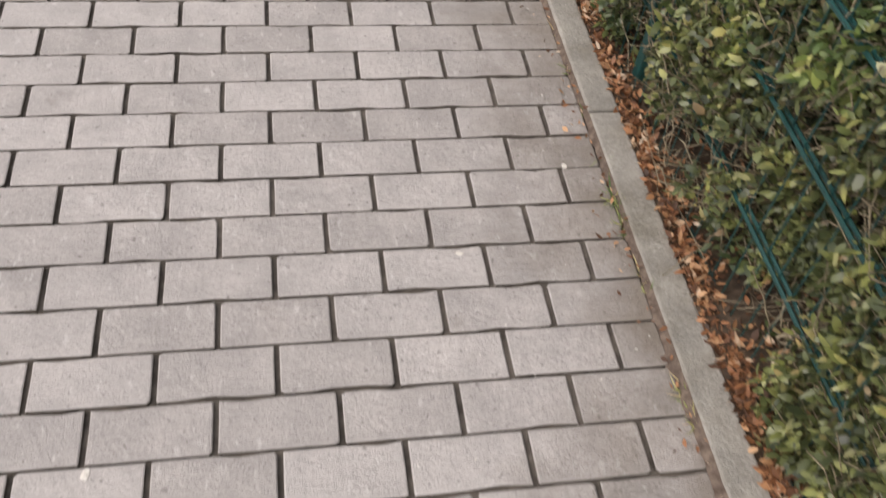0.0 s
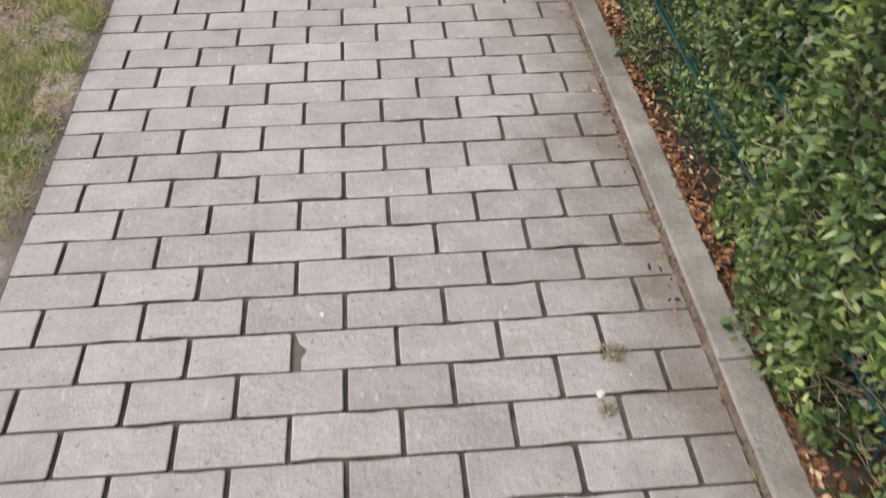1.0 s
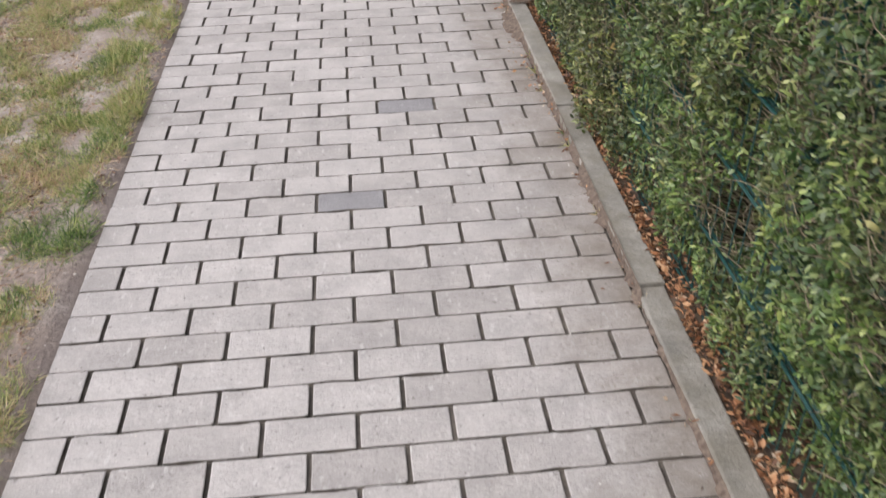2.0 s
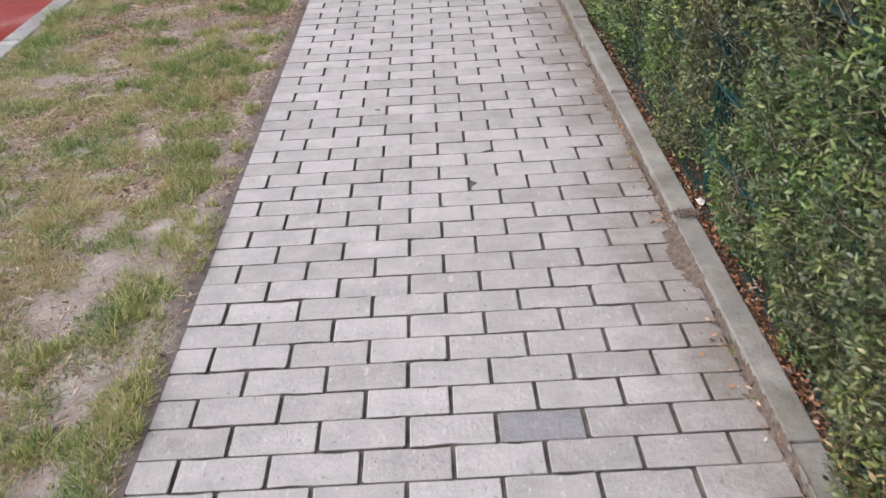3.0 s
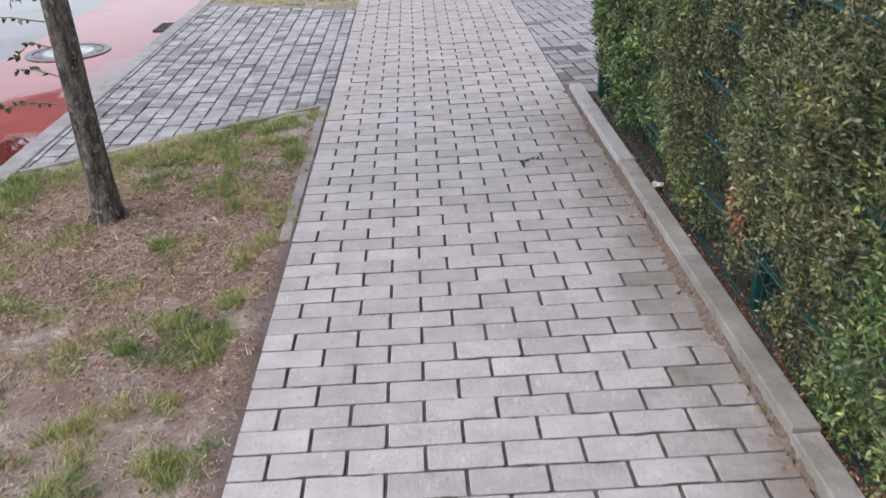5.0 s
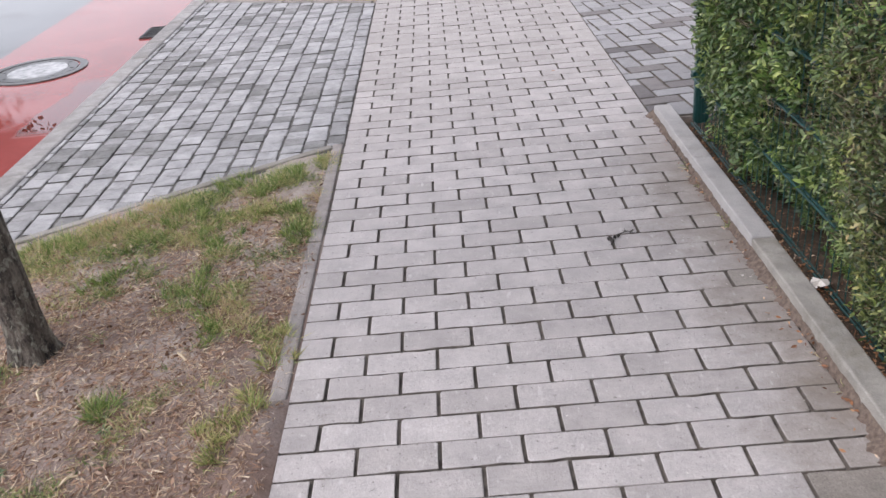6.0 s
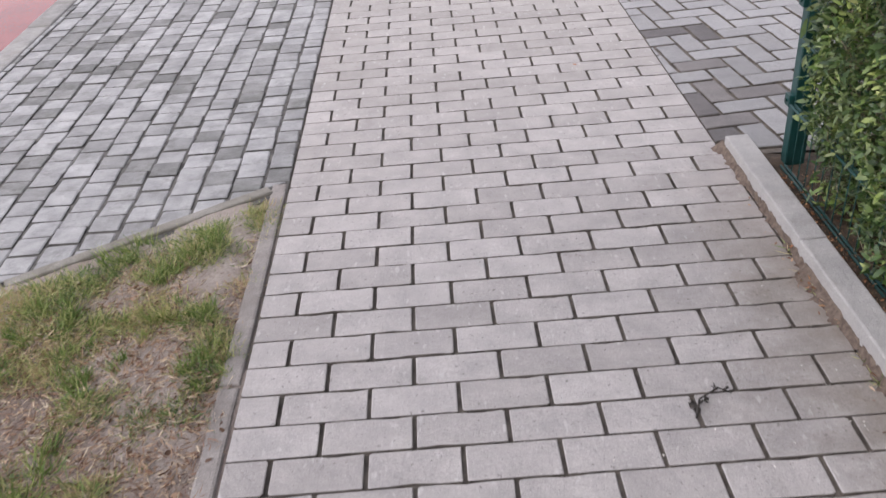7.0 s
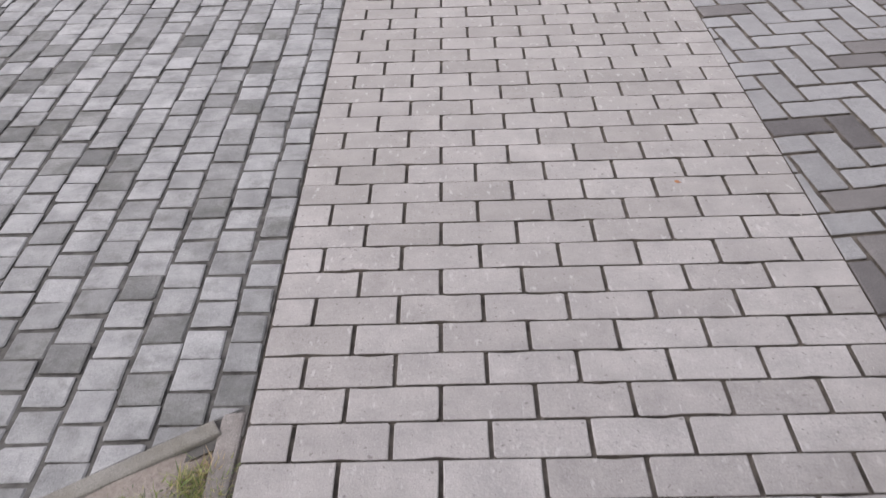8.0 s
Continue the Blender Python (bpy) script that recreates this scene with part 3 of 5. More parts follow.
def hedge(name, y0, y1, label, count, twigs, top=1.5, x_shift=0.0, seed=3):
    rng = np.random.default_rng(seed)
    root = tagged(new(name), label, "hedge")
    n = count
    y = rng.uniform(y0, y1, n)
    z = np.where(rng.random(n) < 0.90, rng.uniform(0.03, 1.12, n), rng.uniform(1.1, top, n))
    keep = np.array([noise.noise(Vector((b * 5.5, c * 5.5, 3.3))) * 1.5 + 0.95 * noise.noise(Vector((b * 15, c * 15, 7.3))) + 0.74 + min(0, (c - (0.24 if b < 0.35 else 0.19)) * 3.4) * foot(b) > 0.28 * rng.random() + 0.02 + (0.36 if b < 0.3 else 0.14 if 4.9 < b < 6.3 else 0.0) for b, c in zip(y, z)])
    y, z = y[keep], z[keep]
    n = len(y)
    depth = rng.exponential(0.058, n) - 0.036
    x = np.array([hedge_face(b, c) for b, c in zip(y, z)]) + np.clip(depth, -0.036, 0.24) + x_shift
    out = rng.normal(size=(n, 3)) * 0.85 + np.array((-0.6, 0, 0.2))
    m = int(5200 * (y1 - y0))
    over, back = rng.random(m), 2.47 + x_shift
    cx, cy, cz = rng.uniform(1.56 + x_shift, back, m), rng.uniform(y0, y1, m), rng.uniform(0.1, top, m)
    lid, rear = over < 0.52, over > 0.93
    side = ~lid & ~rear
    cz[lid] = top + np.array([0.03 * noise.noise(Vector((a * 6, b * 6, 2))) for a, b in zip(cx[lid], cy[lid])]) + rng.normal(size=lid.sum()) * 0.02
    cy[rear] = np.where(rng.random(rear.sum()) < 0.5, y0, y1) + rng.normal(size=rear.sum()) * 0.02
    cx[side] = back + rng.normal(size=side.sum()) * 0.03
    x, y, z = np.concatenate([x, cx]), np.concatenate([y, cy]), np.concatenate([z, cz])
    out = np.concatenate([out, rng.normal(size=(m, 3))])
    n += m
    s, d, u = frames_of(out, rng, (-0.45, 0, 0.75))
    flip = u @ np.array((-0.6, 0, 0.8)) < 0
    s[flip], u[flip] = -s[flip], -u[flip]
    length = rng.uniform(0.010, 0.024, n) * np.where(y < 1.5, 1.22 - 0.08 * np.clip(y, 0, 1.5), np.where(y > 8.6, 1.35, 0.95))
    length[-m:] *= 1.6
    v, f = scatter(OVAL_V, OVAL_F, np.stack([x, y, z], 1), s, d, u, length * rng.uniform(0.45, 1.0, n) * np.where(y < 1.8, 1.32, 1.0), length * rng.uniform(0.85, 1.3, n), rng.uniform(-0.5, 0.25, n))
    leaves = mesh_object("leaves", array_mesh("leaves", v, f), LEAF_GREEN, root)
    tagged(leaves, "dense small oval green leaves", kind="stuff")
    # twigs reaching from the dark inside to the face
    m = twigs
    ty, tz = rng.uniform(y0, y1, m), rng.uniform(0.05, 1.1, m)
    vs, fs = [], []
    for k in range(m):
        fx = hedge_face(ty[k], tz[k]) + x_shift
        a = np.array((fx + 0.30, ty[k] + rng.normal() * 0.05, max(0.0, tz[k] - rng.uniform(0.0, 0.3))))
        b = np.array((fx - rng.uniform(-0.03, 0.02), ty[k], tz[k]))
        c = b + np.array((rng.normal() * 0.02, rng.normal() * 0.07, rng.uniform(-0.02, 0.12)))
        r = rng.uniform(0.0010, 0.0026)
        base = len(vs)
        for q, rr in ((a, r * 1.5), ((a + b) / 2 + rng.normal(size=3) * 0.02, r * 1.2), (b, r), (c, r * 0.5)):
            for w in range(3):
                t = w * 2.0944
                vs.append((q[0] + rr * 0.4 * math.cos(t), q[1] + rr * math.cos(t), q[2] + rr * math.sin(t)))
        for g in range(3):
            for w in range(3):
                i, j = base + g * 3 + w, base + g * 3 + (w + 1) % 3
                fs.append((i, j, j + 3, i + 3))
    # the thin near end shows more of its bent twigs
    for k in range(int(170 * max(0.0, 0.4 - y0))):
        yy, zz = rng.uniform(y0, 0.4), rng.uniform(0.06, 0.9)
        p = np.array((hedge_face(yy, zz) + x_shift + rng.uniform(-0.01, 0.09), yy, zz))
        way = np.array((rng.normal() * 0.3, rng.normal() * 0.5, rng.uniform(0.3, 1.0)))
        base, r, steps = len(vs), rng.uniform(0.0014, 0.0030), 7
        for g in range(steps + 1):
            for w in range(3):
                t = w * 2.0944
                vs.append((p[0] + r * math.cos(t), p[1] + r * math.sin(t), p[2] + r * 0.5 * math.cos(t)))
            p = p + way / np.linalg.norm(way) * rng.uniform(0.02, 0.05)
            way = way + rng.normal(size=3) * 0.30
            r *= 0.88
        for g in range(steps):
            for w in range(3):
                i, j = base + g * 3 + w, base + g * 3 + (w + 1) % 3
                fs.append((i, j, j + 3, i + 3))
    # thin shoots wandering over the face
    for k in range(int(twigs * 0.8)):
        yy, zz = rng.uniform(y0, y1), rng.uniform(0.08, 1.15)
        p = np.array((hedge_face(yy, zz) + x_shift - rng.uniform(-0.012, 0.018), yy, zz))
        way = np.array((rng.normal() * 0.15, rng.normal() * 0.6, rng.uniform(0.2, 1.0)))
        base, r, steps = len(vs), rng.uniform(0.0007, 0.0016), 4
        for g in range(steps + 1):
            for w in range(3):
                t = w * 2.0944
                vs.append((p[0] + r * math.cos(t), p[1] + r * math.sin(t), p[2] + r * 0.5 * math.cos(t)))
            p = p + way / np.linalg.norm(way) * rng.uniform(0.012, 0.035)
            way = way + rng.normal(size=3) * 0.35
        for g in range(steps):
            for w in range(3):
                i, j = base + g * 3 + w, base + g * 3 + (w + 1) % 3
                fs.append((i, j, j + 3, i + 3))
    tagged(mesh_object("twig_growth", array_mesh("twig_growth", np.array(vs), np.array(fs)), TWIG, root), "thin pale brown twigs", kind="stuff")
    # stems standing in the bed
    for k in range(int((y1 - y0) / 0.42)):
        bm = bmesh.new()
        yy = y0 + 0.2 + k * 0.42 + rng.normal() * 0.04
        xx = 1.84 + x_shift + rng.normal() * 0.03
        lean = rng.normal(size=2) * 0.03
        q = Matrix.Translation((xx, yy, 0.3)) @ Matrix.Rotation(lean[0], 4, "X") @ Matrix.Rotation(lean[1], 4, "Y")
        bmesh.ops.create_cone(bm, cap_ends=True, segments=7, radius1=0.015, radius2=0.009, depth=0.62, matrix=q)
        part("stem", bm, TWIG, root)
    # a dark inner shell: its colour stands in for shade deep in the hedge
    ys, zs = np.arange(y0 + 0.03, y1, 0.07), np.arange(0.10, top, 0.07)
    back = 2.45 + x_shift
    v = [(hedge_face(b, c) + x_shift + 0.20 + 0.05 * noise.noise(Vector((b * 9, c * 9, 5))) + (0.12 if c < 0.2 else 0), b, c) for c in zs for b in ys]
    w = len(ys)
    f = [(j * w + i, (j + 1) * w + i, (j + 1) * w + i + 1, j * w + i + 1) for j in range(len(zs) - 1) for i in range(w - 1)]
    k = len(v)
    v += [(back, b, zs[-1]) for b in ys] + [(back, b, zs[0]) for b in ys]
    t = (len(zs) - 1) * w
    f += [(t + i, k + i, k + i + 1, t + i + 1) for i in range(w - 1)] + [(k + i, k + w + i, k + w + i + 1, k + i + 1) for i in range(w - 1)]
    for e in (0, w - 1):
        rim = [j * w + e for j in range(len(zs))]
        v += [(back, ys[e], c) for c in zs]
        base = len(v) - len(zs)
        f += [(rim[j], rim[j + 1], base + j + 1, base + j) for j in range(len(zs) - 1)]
    tagged(mesh_object("inner_growth", array_mesh("inner_growth", np.array(v), np.array(f)), INNER_SHADE, root), "dark shell standing in for the shade inside the hedge")
    return root


# near-black tones put the hedge's inner shade into the colour
INNER_SHADE = leafy("inner_shade", [(0.0, (0.018, 0.024, 0.011)), (1.0, (0.03, 0.04, 0.018))], 0.8, 0.05)
hedge("hedge", -1.7, 9.93, "dense clipped green hedge growing through a wire fence", 340000, 6400)
hedge("low_hedge", 13.9, 18.5, "dark clipped hedge in the bed past the driveway", 14000, 200, top=1.2, x_shift=0.12, seed=8)


# ---- wire mesh fence ----
def wire(bm, a, b, r, sides=6):
    a, b = Vector(a), Vector(b)
    q = (b - a).to_track_quat("Z", "Y").to_matrix().to_4x4()
    bmesh.ops.create_cone(bm, cap_ends=True, segments=sides, radius1=r, radius2=r, depth=(b - a).length, matrix=Matrix.Translation((a + b) / 2) @ q)
    return bm


FENCE_X, FENCE_TOP = 1.526, 1.23


def mesh_of(bm, name, material):
    me = bpy.data.meshes.new(name)
    bm.to_mesh(me)
    bm.free()
    me.materials.append(material)
    return me


RISER = mesh_of(wire(bmesh.new(), (0, 0, 0.015), (0, 0, FENCE_TOP + 0.02), 0.0018, 5), "vertical_wire", GREEN_PAINT)
RAIL = mesh_of(wire(bmesh.new(), (0, 0, 0), (0, 2.46, 0), 0.0042, 6), "horizontal_wire", GREEN_PAINT)


def fence_panel():
    root = tagged(new("wire_fence"), "green coated double wire fence panel before the hedge", "fence", "fence panels")
    for k in range(50):
        ob = new("vertical_wire", RISER)
        ob.parent, ob.location = root, (0, 0.02 + k * 0.0495, 0)
    for k in range(7):
        for side in (-0.0065, 0.0065):
            ob = new("horizontal_wire", RAIL)
            ob.parent, ob.location = root, (side, 0, 0.004 + k * 0.2)
    return root


def fence_post():
    root = tagged(new("fence_post"), "dark green square steel fence post", "fence post", "fence posts")
    bm = box(bmesh.new(), -0.03, 0.03, -0.02, 0.02, -0.05, 1.3, 0.004)
    part("tube", bm, GREEN_PAINT, root)
    part("cap", box(bmesh.new(), -0.032, 0.032, -0.022, 0.022, 1.3, 1.312, 0.004), GREEN_PAINT, root)
    for k in range(4):
        bm = box(bmesh.new(), -0.046, -0.0305, -0.018, 0.018, 0.2 + k * 0.3, 0.235 + k * 0.3, 0.003)
        bmesh.ops.create_cone(bm, cap_ends=True, segments=8, radius1=0.006, radius2=0.005, depth=0.006, matrix=Matrix.Translation((-0.048, 0, 0.217 + k * 0.3)) @ Matrix.Rotation(radians(90), 4, "Y"))
        part("clamp", bm, GREEN_PAINT, root)
    return root


panel, post = fence_panel(), fence_post()
panel.matrix_basis = pose(FENCE_X, -2.52, 0, 0, 0, 0)
for k in range(1, 5):
    copy_thing(panel, pose(FENCE_X + 0.0045 * k, -2.52 + 2.505 * k, 0.003 * k, 0, 0.25 * (-1) ** k, 0))
post.matrix_basis = pose(FENCE_X + 0.045, -0.03, 0)
for k in range(1, 5):
    copy_thing(post, pose(FENCE_X + 0.045 + 0.004 * k, -0.03 + 2.507 * k, 0))


# ---- tree ----
def tree(name, x, y, label, height, crown_r, leaves, shoots, branch_from=0.34, leaf=1.0, girth=1.0):
    rng = np.random.default_rng(int(abs(x * 10) + y))
    root = tagged(new(name), label, "tree")
    root.location = (x, y, 0)
    bm = bmesh.new()
    rings, last = 56, None
    for k in range(rings + 1):
        t = k / rings
        z = -0.05 + t ** 1.5 * height * 0.62
        r = girth * (0.059 - 0.022 * t + 0.020 * math.exp(-max(z, 0) / 0.05))
        loop = []
        for i in range(20):
            a = i * math.tau / 20
            rr = r * (1 + 0.05 * noise.noise(Vector((math.cos(a) * 2, math.sin(a) * 2, z * 3))) + 0.035 * math.sin(3 * a + z) + 0.16 * math.exp(-max(z, 0) / 0.05) * math.sin(5 * a + 0.7))
            loop.append(bm.verts.new((rr * math.cos(a) - 0.03 * z, rr * math.sin(a), z)))
        if last:
            for i in range(20):
                bm.faces.new((last[i], last[(i + 1) % 20], loop[(i + 1) % 20], loop[i])).smooth = True
        last = loop
    part("trunk", bm, BARK, root, "slender trunk with rough grey-brown bark")
    tips = []
    for k in range(9):
        a, start = k * 2.4, height * (branch_from + 0.03 * k)
        q = [Vector((0, 0, start))]
        for g in range(4):
            q.append(q[-1] + Vector((math.cos(a) * crown_r * 0.22, math.sin(a) * crown_r * 0.22, crown_r * (0.10 + 0.05 * g))) + Vector(rng.normal(size=3) * 0.05))
        bm = bmesh.new()
        for g in range(4):
            wire(bm, q[g], q[g + 1], girth * (0.022 - 0.005 * g), 6)
        part("limb", bm, BARK, root)
        tips += q[1:]
    n = leaves
    tip = np.array([tuple(v) for v in tips])
    place = tip[rng.integers(0, len(tip), n)] + rng.normal(size=(n, 3)) * np.array((0.34, 0.34, 0.28)) * crown_r * 0.8
    place = place[place[:, 2] > 2.0]
    n = len(place)
    s, d, u = frames_of(rng.normal(size=(n, 3)) + np.array((0, 0, -0.5)), rng)
    ln = rng.uniform(0.05, 0.09, n) * leaf
    v, f = scatter(OVAL_V, OVAL_F, place, s, d, u, ln * 1.2, ln, rng.uniform(-0.3, 0.1, n))
    tagged(mesh_object("crown", array_mesh("crown", v, f), TREE_LEAF, root), "loose crown of small dark leaves", kind="stuff")
    for k in range(shoots):
        z = 0.50 + 0.10 * k + rng.uniform(-0.03, 0.03)
        a = math.pi + rng.uniform(-0.7, 0.5)
        reach, dip = rng.uniform(0.06, 0.13), rng.uniform(-0.06, 0.05)
        p0 = Vector((0.05 * math.cos(a) - 0.03 * z, 0.05 * math.sin(a), z))
        p1 = p0 + Vector((reach * math.cos(a), reach * math.sin(a), 0.03))
        p2 = p1 + Vector((reach * math.cos(a + 0.5), reach * math.sin(a + 0.5), dip))
        bm = wire(wire(bmesh.new(), p0, p1, 0.003, 5), p1, p2, 0.002, 5)
        shoot = part("shoot", bm, TWIG, root)
        m = 12
        place = np.array([tuple(p0.lerp(p1, 0.5 + 0.12 * i) if i < 4 else p1.lerp(p2, (i - 3) / 8)) for i in range(m)])
        s, d, u = frames_of(rng.normal(size=(m, 3)) * 0.7 + np.array((math.cos(a) * 0.6, math.sin(a) * 0.6, -0.4)), rng)
        ln = rng.uniform(0.016, 0.038, m)
        v, f = scatter(LEAF_V, LEAF_F, place, s, d, u, ln * 1.25, ln, rng.uniform(-0.6, 0.3, m))
        tagged(mesh_object("shoot_leaves", array_mesh("shoot_leaves", v, f), TREE_LEAF, shoot), kind="stuff")
    return root


tree("street_tree", -0.812, 8.55, "slender young street tree rooted in the bare verge", 4.6, 1.5, 5000, 6)
# a tall tree over the street, mirrored in the pool by the kerb
for x, y, spread in ((-12.7, 27.3, 2.5), (-15.4, 24.4, 2.8)):
    tree("far_street_tree", x, y, "tall dark green tree across the street", 9.0, spread, 36000, 0, 0.55, 2.3, 2.4)


# ---- street things ----
def manhole():
    root = tagged(new("manhole"), "round cast iron manhole with a pale concrete centre", "manhole cover")
    root.location = (-2.25, 12.2, -0.058)
    bm = bmesh.new()
    for r0, r1, z in ((0.275, 0.325, 0.008), (0.20, 0.262, 0.006)):
        a = [bm.verts.new((r * math.cos(t), r * math.sin(t), h)) for r, h in ((r0, 0), (r0, z), (r1, z), (r1, 0)) for t in [i * math.tau / 40 for i in range(40)]]
        for ring in range(3):
            for i in range(40):
                j = (i + 1) % 40
                bm.faces.new((a[ring * 40 + i], a[ring * 40 + j], a[ring * 40 + 40 + j], a[ring * 40 + 40 + i]))
    bmesh.ops.recalc_face_normals(bm, faces=bm.faces)
    part("iron_ring", bm, IRON, root)
    bm = bmesh.new()
    bmesh.ops.create_cone(bm, cap_ends=True, segments=40, radius1=0.199, radius2=0.197, depth=0.006, matrix=Matrix.Translation((0, 0, 0.003)))
    part("cover_disc", bm, WET_CONCRETE, root, "pale concrete filled disc")
    for k in range(8):
        t = k * math.tau / 8
        bm = box(bmesh.new(), -0.012, 0.012, -0.005, 0.005, 0, 0.009, 0.002)
        bm.transform(pose(0.23 * math.cos(t), 0.23 * math.sin(t), 0, 0, 0, math.degrees(t)))
        part("lug", bm, IRON, root)
    return root


manhole()


def street_drain():
    root = tagged(new("street_drain"), "dark iron street drain against the kerb", "drain")
    root.location = (-1.66, 13.05, -0.058)
    root.scale = (0.7, 0.7, 1.0)
    bm = bmesh.new()
    for x0, x1, y0, y1 in ((-0.14, 0.12, -0.24, -0.21), (-0.14, 0.12, 0.21, 0.24), (-0.14, -0.11, -0.21, 0.21), (0.09, 0.12, -0.21, 0.21)):
        box(bm, x0, x1, y0, y1, 0, 0.012)
    part("drain_frame", bm, DARK_IRON, root)
    # a solid black plate, its colour standing in for the shaded opening
    part("pit_shade", box(bmesh.new(), -0.112, 0.092, -0.212, 0.212, 0.0, 0.002), DARK_BIT, root, "black plate standing in for the shade under the bars")
    for k in range(9):
        part("grate_bar", box(bmesh.new(), -0.11, 0.09, -0.195 + k * 0.046, -0.175 + k * 0.046, 0.0021, 0.010, 0.002), DARK_IRON, root)
    return root


street_drain()


# ---- verge growth ----
# rows of x, y and half-widths: bare sandy spots, then tufts, as they lie along the verge
BARE_SPOTS = [(-0.38, 5.20, 0.08, 0.14), (-0.42, 5.70, 0.07, 0.09), (-0.23, 4.94, 0.06, 0.07), (-0.32, 4.54, 0.10, 0.19), (-0.20, 4.08, 0.07, 0.09), (-0.15, 3.82, 0.06, 0.05),
              (-0.22, 5.96, 0.11, 0.05), (-0.23, 5.65, 0.10, 0.05), (-0.12, 5.07, 0.10, 0.04), (-0.05, 5.60, 0.05, 0.14),
              (-0.11, 6.56, 0.05, 0.06), (-0.29, 6.44, 0.06, 0.04), (-0.08, 6.16, 0.05, 0.08), (-0.11, 5.96, 0.07, 0.05), (-0.58, 7.04, 0.08, 0.06), (-0.54, 6.26, 0.07, 0.06), (-0.15, 6.71, 0.06, 0.05), (-0.16, 7.12, 0.06, 0.08)]
WORN_SPOTS = [(-0.27, 7.94, 0.10, 0.20), (-0.13, 7.14, 0.07, 0.17), (-0.48, 7.24, 0.09, 0.07), (-0.21, 9.17, 0.07, 0.10), (-0.07, 8.86, 0.07, 0.13), (-0.15, 8.30, 0.05, 0.19),
              (-0.10, 9.66, 0.06, 0.22), (-1.05, 8.64, 0.17, 0.30), (-0.67, 8.58, 0.14, 0.17), (-0.54, 8.45, 0.15, 0.29), (-0.75, 8.15, 0.20, 0.25)]
PALE_TUFTS = [(-0.10, 2.03, 0.09, 0.10), (-0.05, 2.30, 0.06, 0.10), (-0.13, 1.62, 0.06, 0.04), (-0.10, 4.87, 0.08, 0.22), (-0.17, 5.49, 0.14, 0.09), (-0.15, 4.47, 0.10, 0.10), (-0.35, 4.27, 0.08, 0.08), (-0.06, 4.03, 0.07, 0.19), (-0.24, 3.95, 0.07, 0.05), (-0.17, 5.26, 0.09, 0.08),
              (-0.24, 5.77, 0.15, 0.06), (-0.24, 6.53, 0.09, 0.13), (-0.28, 5.10, 0.06, 0.04), (-0.15, 8.08, 0.05, 0.11), (-0.16, 7.74, 0.06, 0.05), (-0.15, 7.43, 0.06, 0.14), (-0.27, 7.13, 0.07, 0.07),
              (-0.46, 7.06, 0.08, 0.08), (-0.16, 6.84, 0.06, 0.07), (-0.19, 6.65, 0.07, 0.06), (-0.46, 6.70, 0.10, 0.08), (-0.33, 7.60, 0.05, 0.05), (-0.08, 8.49, 0.06, 0.13), (-0.10, 8.19, 0.05, 0.07), (-0.26, 9.44, 0.11, 0.07),
              (-0.20, 6.88, 0.06, 0.04), (-0.20, 6.22, 0.08, 0.06), (-0.32, 5.98, 0.09, 0.05), (-0.06, 5.89, 0.04, 0.04), (-0.07, 6.42, 0.06, 0.03), (-0.43, 6.20, 0.08, 0.08)]
GREEN_TUFTS = [(-0.13, 1.78, 0.05, 0.03), (-0.36, 6.37, 0.07, 0.09), (-0.42, 7.46, 0.06, 0.06), (-1.32, 8.80, 0.11, 0.20), (-0.82, 9.30, 0.17, 0.16), (-0.55, 9.43, 0.15, 0.18), (-0.44, 9.75, 0.06, 0.07), (-0.20, 9.79, 0.06, 0.09),
               (-0.40, 8.84, 0.10, 0.16), (-0.09, 9.21, 0.06, 0.12), (-0.39, 9.18, 0.05, 0.11), (-0.30, 8.62, 0.05, 0.09), (-0.75, 8.97, 0.07, 0.09), (-0.51, 8.23, 0.05, 0.08), (-1.02, 9.25, 0.10, 0.12),
               (-1.38, 8.45, 0.07, 0.14), (-1.39, 9.05, 0.06, 0.09), (-1.37, 7.45, 0.08, 0.20), (-1.36, 6.95, 0.09, 0.22), (-1.38, 7.95, 0.07, 0.16), (-0.14, 9.42, 0.05, 0.06), (-0.30, 9.62, 0.06, 0.06),
               (-0.26, 6.56, 0.06, 0.06), (-0.67, 6.93, 0.10, 0.07), (-0.58, 6.56, 0.08, 0.06), (-0.50, 6.46, 0.05, 0.05), (-0.62, 6.30, 0.10, 0.08), (-0.85, 7.25, 0.12, 0.08)]


def spot(rows, x, y):
    """1 in the middle of a spot, falling off past its half-widths."""
    return max(math.exp(-(((x - a) / w) ** 2 + ((y - b) / h) ** 2) ** 1.5 * 0.8) for a, b, w, h in rows)


def verge_want(x, y):
    """How well grass grows at a spot of the verge: over about 0.3 it is closed, under 0 it is bare."""
    w = 0.40 if y < 5.7 else 0.55 if y > 12 else max(0.06, 0.38 - (y - 5.7) * 0.30)
    w += field(x, y, 1.6, 12.0) * 0.34 + field(x, y, 6.0, 4.0) * 0.95
    w += 0.60 * math.exp(-((near_edge(x) - 0.20 - y) / 0.22) ** 2)
    w -= 0.75 * spot(BARE_SPOTS, x, y) + 0.6 * spot(WORN_SPOTS, x, y)
    w += 0.35 * max(spot(PALE_TUFTS, x, y), spot(GREEN_TUFTS, x, y))
    w += min(0.40, max(0.0, (-1.0 - x) * 1.2))
    w -= min(1.2, max(0.0, (x + (0.03 if y < 2.5 else 0.07 if y < 4.9 else 0.115 if y < 8.2 else 0.07) + 0.05 * field(0.3, y, 3.0, 8.0)) * 11))
    return w


